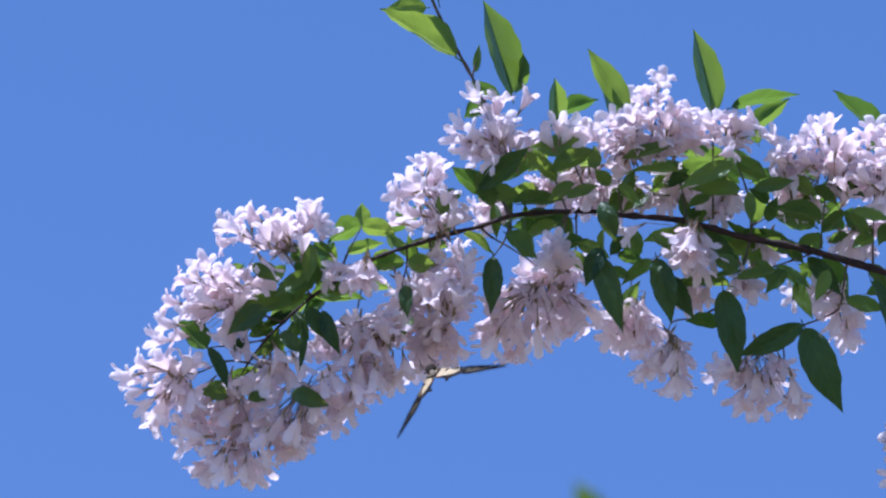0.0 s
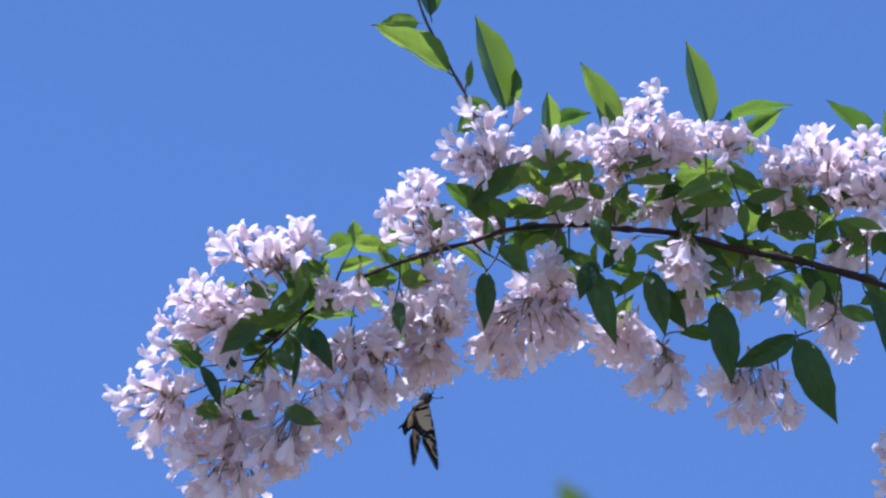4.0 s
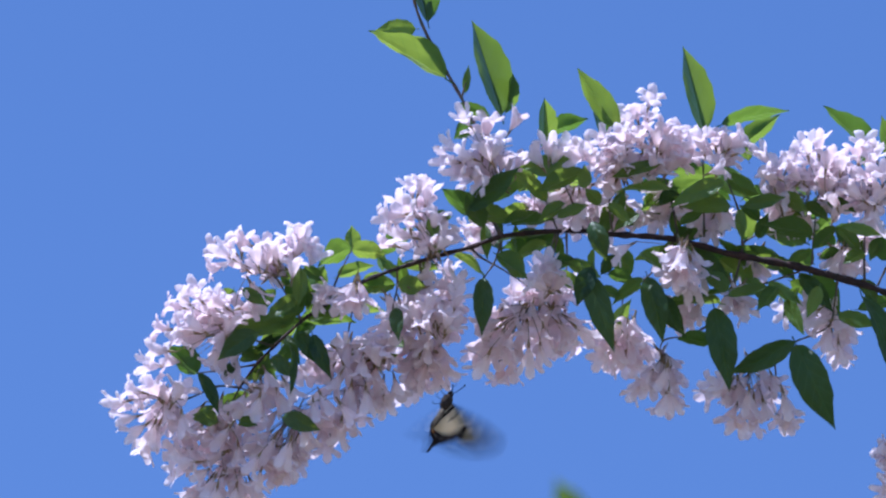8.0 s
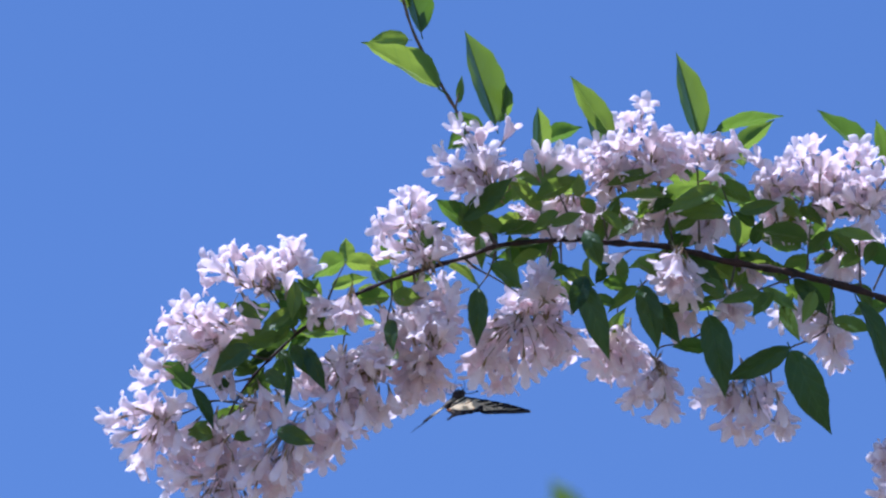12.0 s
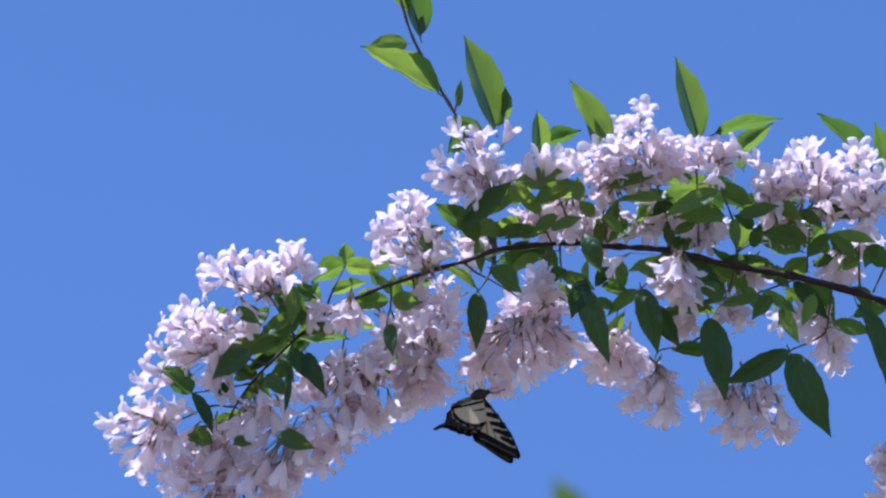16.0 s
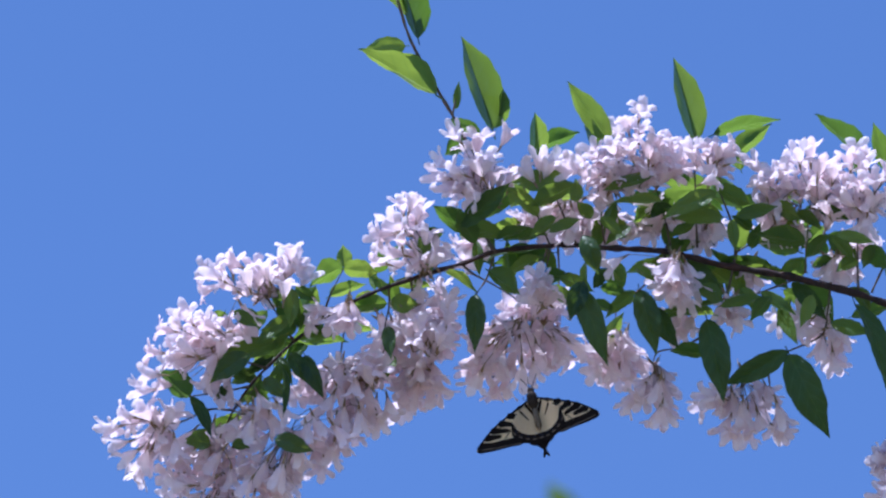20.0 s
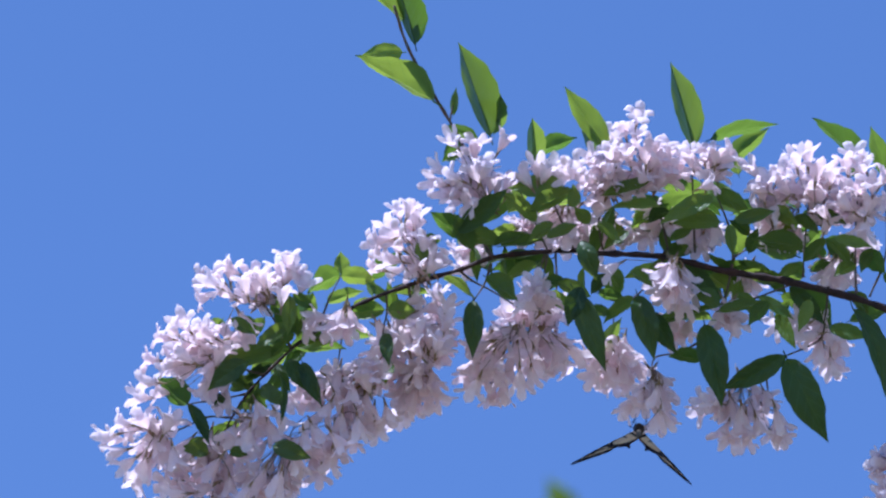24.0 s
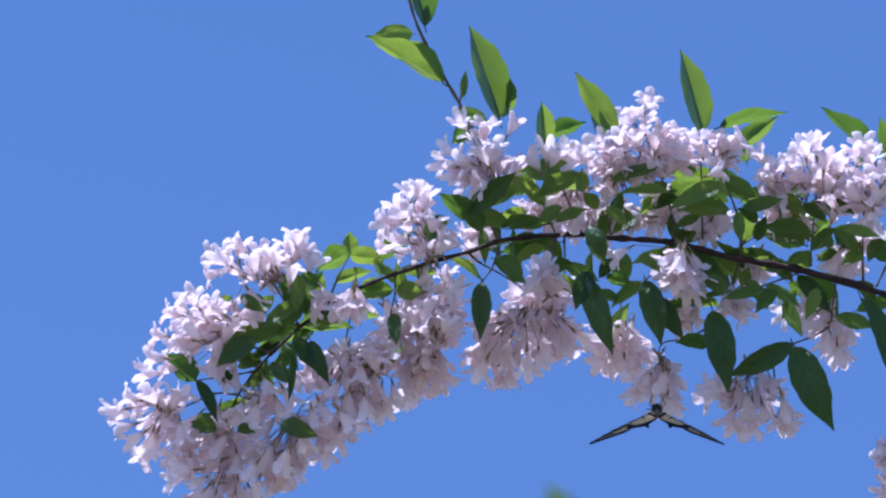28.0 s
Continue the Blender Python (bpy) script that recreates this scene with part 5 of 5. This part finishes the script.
def motions():
    walk(branch, [
        sway(0, 0.00, 0.00, 0.00), sway(0.5, -0.01, -0.05, -0.12), sway(1, -0.09, -0.31, -0.43), sway(1.5, -0.35, -0.69, -0.54), sway(2, -0.60, -1.24, -1.02),
        sway(2.5, -0.48, -0.94, -0.56), sway(3, -0.56, -1.22, -0.85), sway(3.5, -0.48, -1.07, -0.60), sway(5.5, -0.48, -1.32, -0.72), sway(6, -0.44, -1.32, -0.75),
        sway(6.5, -0.80, -2.01, -1.14), sway(7, -0.62, -1.75, -1.07), sway(7.5, -0.50, -1.31, -0.58), sway(8, -0.66, -1.54, -0.68), sway(8.5, -0.61, -1.60, -0.86),
        sway(9, -0.72, -1.99, -1.27), sway(9.5, -0.98, -2.35, -1.33), sway(10, -1.00, -2.26, -1.25), sway(10.5, -0.93, -2.31, -1.46), sway(11, -1.05, -2.56, -1.66),
        sway(11.5, -1.00, -2.26, -1.32), sway(12, -1.03, -2.31, -1.39), sway(12.5, -1.06, -2.50, -1.59), sway(14.5, -1.13, -2.65, -1.68), sway(15, -1.15, -2.75, -1.77),
        sway(15.5, -1.15, -2.71, -1.73), sway(16, -1.07, -2.60, -1.55), sway(16.5, -1.03, -2.48, -1.51), sway(17, -0.97, -2.32, -1.37), sway(17.5, -0.96, -2.24, -1.26),
        sway(18, -0.99, -2.31, -1.30), sway(18.5, -1.03, -2.40, -1.44), sway(19, -1.05, -2.44, -1.50), sway(19.5, -1.15, -2.67, -1.60), sway(20, -1.19, -2.76, -1.75),
        sway(20.5, -1.19, -2.77, -1.78), sway(21, -1.25, -2.89, -1.84), sway(21.5, -1.24, -2.88, -1.75), sway(23.5, -1.34, -3.10, -1.94), sway(24, -1.35, -3.21, -2.00),
        sway(24.5, -1.34, -3.15, -1.96), sway(25, -1.34, -3.14, -1.92), sway(25.5, -1.22, -2.93, -1.74), sway(26, -1.20, -2.86, -1.73), sway(26.5, -1.06, -2.50, -1.35),
        sway(27, -0.98, -2.28, -1.23), sway(27.5, -0.89, -2.26, -1.35), sway(28, -0.79, -1.89, -1.08),
    ])
    for ob in branch.children:
        if ob.name.split(".")[0] in ("leaf", "twig", "flower_stalk"):
            give(ob)
    here = shoot.location.copy()
    walk(shoot, [(t, pose(here.x + x * CM, here.y, here.z + z * CM)) for t, x, z in (
        (0, -0.00, -0.00), (0.5, -0.23, -0.00), (1, -0.23, -0.00), (2, -0.41, 0.09), (3, -0.72, 0.09), (5.5, -0.90, 0.13), (6, -0.90, 0.13), (7, -0.99, 0.18), (8, -1.04, 0.09), (9, -1.17, 0.18), (10, -1.08, 0.09), (11, -1.22, 0.18), (12, -1.22, 0.09), (15, -1.17, 0.13), (16, -1.13, 0.18), (17, -1.22, 0.18), (18, -1.31, 0.18), (19, -1.40, 0.09), (20, -1.40, -0.05), (21, -1.53, -0.05), (23.5, -1.44, 0.13), (24, -1.44, 0.18), (25, -1.44, 0.27), (26, -1.44, 0.18), (27, -1.44, 0.18), (28, -1.44, -0.18))])
    def hover(t, x, z, *turn):
        return t, PLAN @ Matrix.LocRotScale(Vector((x, -4.0, z)) * CM, Quaternion(turn), None)

    walk(butterfly, [
        hover(0, -0.83, -8.70, 0.284, -0.019, 0.952, 0.109),
        hover(0.5, -1.10, -9.08, 0.001, 0.054, 0.993, 0.108),
        hover(1, -1.46, -9.37, -0.095, -0.181, 0.977, 0.047),
        hover(1.5, -2.00, -10.65, -0.081, -0.363, 0.925, 0.078),
        hover(2, -1.93, -11.18, -0.285, -0.291, 0.810, 0.422),
        hover(2.5, -2.30, -10.69, -0.113, -0.251, 0.868, 0.414),
        hover(3, -1.92, -10.82, -0.038, -0.117, 0.942, 0.312),
        hover(3.5, -1.74, -10.95, -0.152, 0.123, 0.974, 0.117),
        hover(4.5, -0.54, -10.65, 0.160, 0.152, 0.945, 0.242),
        hover(5.5, 0.66, -10.65, 0.454, 0.163, 0.808, 0.339),
        hover(6, 0.86, -10.25, 0.337, 0.299, 0.874, 0.179),
        hover(6.5, 0.19, -10.91, 0.425, 0.446, 0.739, 0.274),
        hover(7, 0.24, -10.38, 0.461, 0.518, 0.685, 0.223),
        hover(7.25, -0.00, -10.46, 0.335, 0.272, 0.882, 0.189),
        hover(7.5, -0.24, -10.83, 0.130, 0.003, 0.986, 0.103),
        hover(8, 0.24, -11.04, 0.158, 0.311, 0.839, 0.416),
        hover(8.5, -0.37, -11.58, 0.103, -0.044, 0.988, 0.111),
        hover(9, -0.31, -11.68, 0.134, -0.167, 0.969, 0.119),
        hover(9.5, -0.05, -11.92, 0.093, -0.497, 0.789, 0.348),
        hover(10, 0.20, -11.49, 0.264, -0.037, 0.847, 0.459),
        hover(10.5, 0.31, -10.86, 0.232, 0.062, 0.712, 0.659),
        hover(11, 0.61, -10.01, 0.218, -0.004, 0.732, 0.645),
        hover(11.5, 0.87, -10.58, 0.231, 0.016, 0.732, 0.640),
        hover(12, 1.08, -10.60, 0.119, 0.244, 0.952, 0.145),
        hover(12.5, 1.11, -11.05, 0.138, 0.281, 0.942, 0.123),
        hover(13.5, 1.84, -10.56, 0.170, 0.419, 0.887, 0.097),
        hover(14.5, 2.58, -10.38, 0.198, 0.547, 0.810, 0.069),
        hover(15, 2.53, -10.23, 0.111, 0.589, 0.748, 0.287),
        hover(15.5, 2.24, -10.77, 0.128, 0.431, 0.890, 0.076),
        hover(16, 2.54, -10.53, 0.205, 0.538, 0.814, 0.082),
        hover(16.5, 2.75, -11.19, 0.053, 0.526, 0.802, 0.277),
        hover(17, 4.65, -10.38, 0.311, 0.369, 0.817, 0.315),
        hover(17.5, 4.77, -11.55, -0.055, 0.188, 0.955, 0.221),
        hover(18, 5.51, -9.87, 0.100, 0.217, 0.955, 0.173),
        hover(18.5, 5.81, -10.55, 0.276, 0.296, 0.839, 0.365),
        hover(19, 6.83, -9.89, 0.355, 0.468, 0.776, 0.229),
        hover(19.5, 6.31, -11.43, 0.123, -0.066, 0.947, 0.289),
        hover(20, 6.44, -10.86, 0.206, 0.015, 0.760, 0.616),
        hover(20.5, 6.08, -11.27, 0.340, 0.114, 0.534, 0.766),
        hover(20.75, 7.01, -10.84, 0.234, 0.422, 0.588, 0.649),
        hover(21, 8.05, -10.21, 0.115, 0.666, 0.567, 0.471),
        hover(21.5, 7.26, -11.05, 0.048, 0.695, 0.607, 0.382),
        hover(22.5, 10.09, -11.53, -0.036, 0.390, 0.880, 0.267),
        hover(23.5, 12.92, -12.32, -0.114, 0.013, 0.988, 0.102),
        hover(24, 14.04, -12.97, -0.087, 0.009, 0.989, 0.120),
        hover(24.5, 14.01, -12.50, 0.091, 0.378, 0.920, 0.048),
        hover(25, 14.70, -12.30, 0.048, 0.537, 0.823, 0.179),
        hover(25.5, 13.69, -12.80, -0.079, 0.041, 0.989, 0.116),
        hover(26, 14.30, -12.22, -0.148, 0.009, 0.983, 0.104),
        hover(26.25, 14.34, -12.26, -0.055, 0.342, 0.923, 0.167),
        hover(26.5, 14.38, -12.00, 0.045, 0.631, 0.745, 0.209),
        hover(26.75, 14.55, -12.08, -0.033, 0.339, 0.925, 0.166),
        hover(27, 14.73, -11.97, -0.107, 0.005, 0.989, 0.102),
        hover(27.5, 14.81, -11.82, 0.111, -0.005, 0.988, 0.105),
        hover(28, 15.33, -11.55, -0.002, -0.004, 0.994, 0.106),
    ])

    beats = []

    def spread(side, lag, lift, sweep, row):
        return row[0], (Matrix.Translation(Vector((side * 0.1, 0, lift)) * CM) @ pose(0, 0, 0, 0, -side * row[1 if side > 0 else 2] * lag, 0)
                        @ pose(0, 0, 0, 0, 0, -side * row[3] * sweep))

    def flap(*row):
        beats.append(row)                                       # seconds, how far each wing is raised, sweep forward
        return spread(1, 1.0, 0.05, 1.0, row)

    walk(FORE[1], [
        flap(0, 30, 29, 33), flap(0.04, 31, 30, 33), flap(0.125, 75, 75, 29), flap(0.25, 27, 26, 25), flap(0.375, 79, 77, 20), flap(0.5, 23, 22, 16), flap(0.625, 78, 78, 24),
        flap(0.75, 29, 30, 32), flap(0.875, 70, 69, 40), flap(1, 35, 37, 48), flap(1.12, 79, 77, 44), flap(1.25, 24, 28, 40), flap(1.38, 69, 69, 36),
        flap(1.5, 13, 19, 32), flap(1.62, 66, 67, 36), flap(1.75, 17, 20, 39), flap(1.88, 67, 65, 42), flap(2, 20, 20, 46), flap(2.12, 11, 10, 43),
        flap(2.23, 64, 64, 40), flap(2.35, 10, 11, 37), flap(2.41, 59, 59, 36), flap(2.47, 108, 108, 34), flap(2.5, 71, 71, 34), flap(2.53, -2, -2, 34),
        flap(2.65, 69, 65, 36), flap(2.77, 17, 17, 38), flap(2.88, 76, 73, 40), flap(3, 35, 36, 42), flap(3.12, 75, 76, 31), flap(3.25, 35, 35, 21),
        flap(3.38, 64, 65, 10), flap(3.5, 35, 33, -1), flap(3.62, 16, 18, 6), flap(3.75, 59, 58, 12), flap(3.88, 19, 17, 19), flap(4, 82, 82, 25),
        flap(4.12, 10, 11, 25), flap(4.25, 46, 47, 25), flap(4.38, 68, 68, 25), flap(4.5, 11, 12, 25), flap(4.62, 74, 78, 25), flap(4.75, 41, 43, 25),
        flap(4.88, 6, 8, 25), flap(5, 70, 74, 25), flap(5.12, 16, 19, 30), flap(5.23, 89, 91, 36), flap(5.35, 12, 12, 41), flap(5.41, 60, 60, 44),
        flap(5.47, 108, 108, 47), flap(5.5, 71, 71, 47), flap(5.53, -2, -2, 47), flap(5.65, 66, 67, 42), flap(5.77, 41, 40, 37), flap(5.88, 16, 13, 32),
        flap(6, 83, 83, 27), flap(6.5, 83, 81, 6), flap(7, 84, 83, 4), flap(7.12, 9, 7, 10), flap(7.25, 52, 51, 17), flap(7.38, 70, 71, 23),
        flap(7.5, 20, 19, 29), flap(7.62, 16, 16, 33), flap(7.73, 74, 74, 36), flap(7.85, 8, 5, 40), flap(7.91, 68, 66, 41), flap(7.97, 128, 128, 43),
        flap(8, 58, 58, 43), flap(8.03, -12, -12, 43), flap(8.09, 31, 29, 42), flap(8.15, 73, 70, 40), flap(8.27, 6, 6, 38), flap(8.38, 77, 75, 35),
        flap(8.5, 24, 24, 32), flap(8.62, 74, 75, 34), flap(8.75, 25, 25, 35), flap(8.88, 69, 67, 37), flap(8.96, 26, 30, 31), flap(9, 25, 29, 30), flap(9.04, 26, 30, 30), flap(9.12, 73, 73, 35),
        flap(9.23, 40, 63, 31), flap(9.35, 18, 18, 27), flap(9.47, 54, 100, 23), flap(9.5, 30, 30, 23), flap(9.53, 5, -40, 23), flap(9.59, 40, 17, 22),
        flap(9.64, 75, 74, 22), flap(9.75, 47, 25, 21), flap(9.86, 9, 10, 21), flap(9.97, 89, 90, 20), flap(10, 53, 54, 20), flap(10.03, 17, 18, 20),
        flap(10.15, 80, 78, 24), flap(10.27, 30, 31, 27), flap(10.38, 71, 70, 31), flap(10.5, 42, 43, 35), flap(10.62, 10, 11, 38),
        flap(10.75, 46, 47, 40), flap(10.88, 11, 11, 43), flap(11, 51, 50, 46), flap(11.12, 15, 15, 49), flap(11.25, 44, 44, 52),
        flap(11.38, 71, 69, 54), flap(11.5, 38, 38, 57), flap(11.62, 73, 73, 48), flap(11.75, 31, 30, 39), flap(11.88, 71, 70, 30), flap(12, 23, 23, 21),
        flap(12.12, 71, 73, 20), flap(12.25, 21, 19, 20), flap(12.38, 70, 69, 20), flap(12.5, 18, 15, 19), flap(12.62, 76, 77, 21),
        flap(12.75, 51, 46, 22), flap(12.88, 11, 11, 24), flap(13, 84, 77, 25), flap(13.12, 15, 17, 25), flap(13.25, 42, 40, 25),
        flap(13.38, 77, 78, 25), flap(13.5, -1, 2, 25), flap(13.62, 78, 78, 25), flap(13.75, 37, 39, 25), flap(13.88, 9, 10, 25), flap(14, 75, 77, 25),
        flap(14.12, 12, 13, 21), flap(14.25, 79, 79, 17), flap(14.38, 13, 16, 13), flap(14.5, 83, 82, 9), flap(15, 83, 82, 37), flap(15.5, 83, 82, 28),
        flap(16, 84, 83, 23), flap(16.12, 14, 13, 29), flap(16.18, 58, 57, 33), flap(16.23, 102, 101, 36), flap(16.29, 58, 58, 39),
        flap(16.35, 15, 14, 42), flap(16.41, 67, 67, 46), flap(16.47, 120, 119, 49), flap(16.5, 50, 49, 49), flap(16.53, -20, -21, 49),
        flap(16.59, 26, 26, 47), flap(16.64, 73, 73, 45), flap(16.75, 44, 35, 42), flap(16.86, 12, 10, 38), flap(16.91, 60, 51, 36),
        flap(16.97, 108, 91, 34), flap(17, 71, 78, 34), flap(17.03, -2, 53, 34), flap(17.15, 75, 72, 33), flap(17.27, 15, 42, 31),
        flap(17.38, 71, 70, 29), flap(17.5, 33, 31, 28), flap(17.62, 7, 6, 21), flap(17.73, 70, 61, 14), flap(17.85, 6, 8, 7), flap(17.91, 57, 50, 3),
        flap(17.97, 108, 92, -0), flap(18, 71, 79, -0), flap(18.03, -2, 53, -0), flap(18.15, 71, 71, 7), flap(18.27, 40, 68, 14), flap(18.38, 10, 7, 20),
        flap(18.5, 83, 83, 27), flap(18.62, 10, 11, 25), flap(18.68, 53, 49, 24), flap(18.73, 95, 87, 23), flap(18.79, 52, 47, 22),
        flap(18.85, 9, 7, 21), flap(18.91, 58, 49, 20), flap(18.97, 108, 91, 19), flap(19, 71, 78, 19), flap(19.03, -2, 52, 19), flap(19.15, 67, 65, 24),
        flap(19.27, 12, 39, 29), flap(19.38, 72, 73, 34), flap(19.5, 26, 26, 39), flap(19.62, 79, 77, 44), flap(19.75, 8, 8, 48),
        flap(19.88, 76, 75, 53), flap(19.94, 33, 33, 55), flap(20, -10, -10, 57), flap(20.12, 68, 68, 55), flap(20.19, 26, 26, 54),
        flap(20.25, -16, -16, 53), flap(20.31, 32, 31, 52), flap(20.38, 79, 78, 51), flap(20.44, 29, 28, 50), flap(20.5, -22, -22, 49),
        flap(20.56, 25, 23, 43), flap(20.62, 72, 68, 37), flap(20.73, 43, 35, 26), flap(20.85, 8, 8, 15), flap(20.91, 58, 50, 9),
        flap(20.97, 108, 91, 3), flap(21, 71, 79, 3), flap(21.03, -2, 53, 3), flap(21.14, 8, 9, 5), flap(21.25, 53, 72, 7), flap(21.36, 10, 9, 9),
        flap(21.41, 59, 51, 10), flap(21.47, 108, 92, 11), flap(21.5, 71, 79, 11), flap(21.53, -2, 53, 11), flap(21.65, 71, 69, 15),
        flap(21.77, -0, 27, 18), flap(21.88, 79, 78, 22), flap(22, 2, 1, 25), flap(22.12, 71, 69, 25), flap(22.25, 38, 35, 25), flap(22.38, 10, 13, 25),
        flap(22.5, 75, 70, 25), flap(22.62, 11, 12, 25), flap(22.75, 38, 35, 25), flap(22.88, 68, 67, 25), flap(23, 1, -0, 25), flap(23.12, 71, 71, 27),
        flap(23.25, 10, 9, 28), flap(23.38, 66, 65, 30), flap(23.5, 19, 18, 31), flap(23.62, 78, 76, 32), flap(23.75, 28, 27, 33),
        flap(23.88, 68, 71, 33), flap(23.96, 37, 36, 34), flap(24, 37, 36, 34), flap(24.04, 36, 35, 34), flap(24.12, 10, 9, 33), flap(24.25, 60, 59, 32), flap(24.38, 14, 15, 32), flap(24.5, 83, 82, 31),
        flap(24.62, 8, 7, 33), flap(24.75, 83, 82, 35), flap(24.88, 12, 12, 36), flap(25, 83, 82, 38), flap(25.12, 12, 12, 35), flap(25.25, 59, 57, 32),
        flap(25.38, 15, 13, 29), flap(25.5, 34, 33, 25), flap(25.62, 69, 71, 27), flap(25.75, 28, 27, 29), flap(25.88, 77, 75, 30), flap(26, 29, 29, 32),
        flap(26.12, 75, 76, 34), flap(26.25, 53, 52, 36), flap(26.38, 15, 14, 39), flap(26.5, 83, 82, 41), flap(26.62, 16, 17, 39),
        flap(26.75, 50, 50, 36), flap(26.88, 75, 75, 34), flap(27, 24, 24, 31), flap(27.12, 74, 77, 31), flap(27.25, 20, 20, 31),
        flap(27.38, 74, 73, 32), flap(27.5, 23, 22, 32), flap(27.62, 77, 74, 31), flap(27.73, 36, 36, 31), flap(27.85, 12, 12, 31),
        flap(27.93, 50, 50, 30), flap(27.97, 32, 32, 30), flap(28, 27, 27, 30),
    ])
    walk(FORE[-1], [spread(-1, 1.0, 0.05, 1.0, row) for row in beats])
    for side in (1, -1):
        walk(HIND[side], [spread(side, 0.88, 0.0, 0.5, row) for row in beats])


motions()
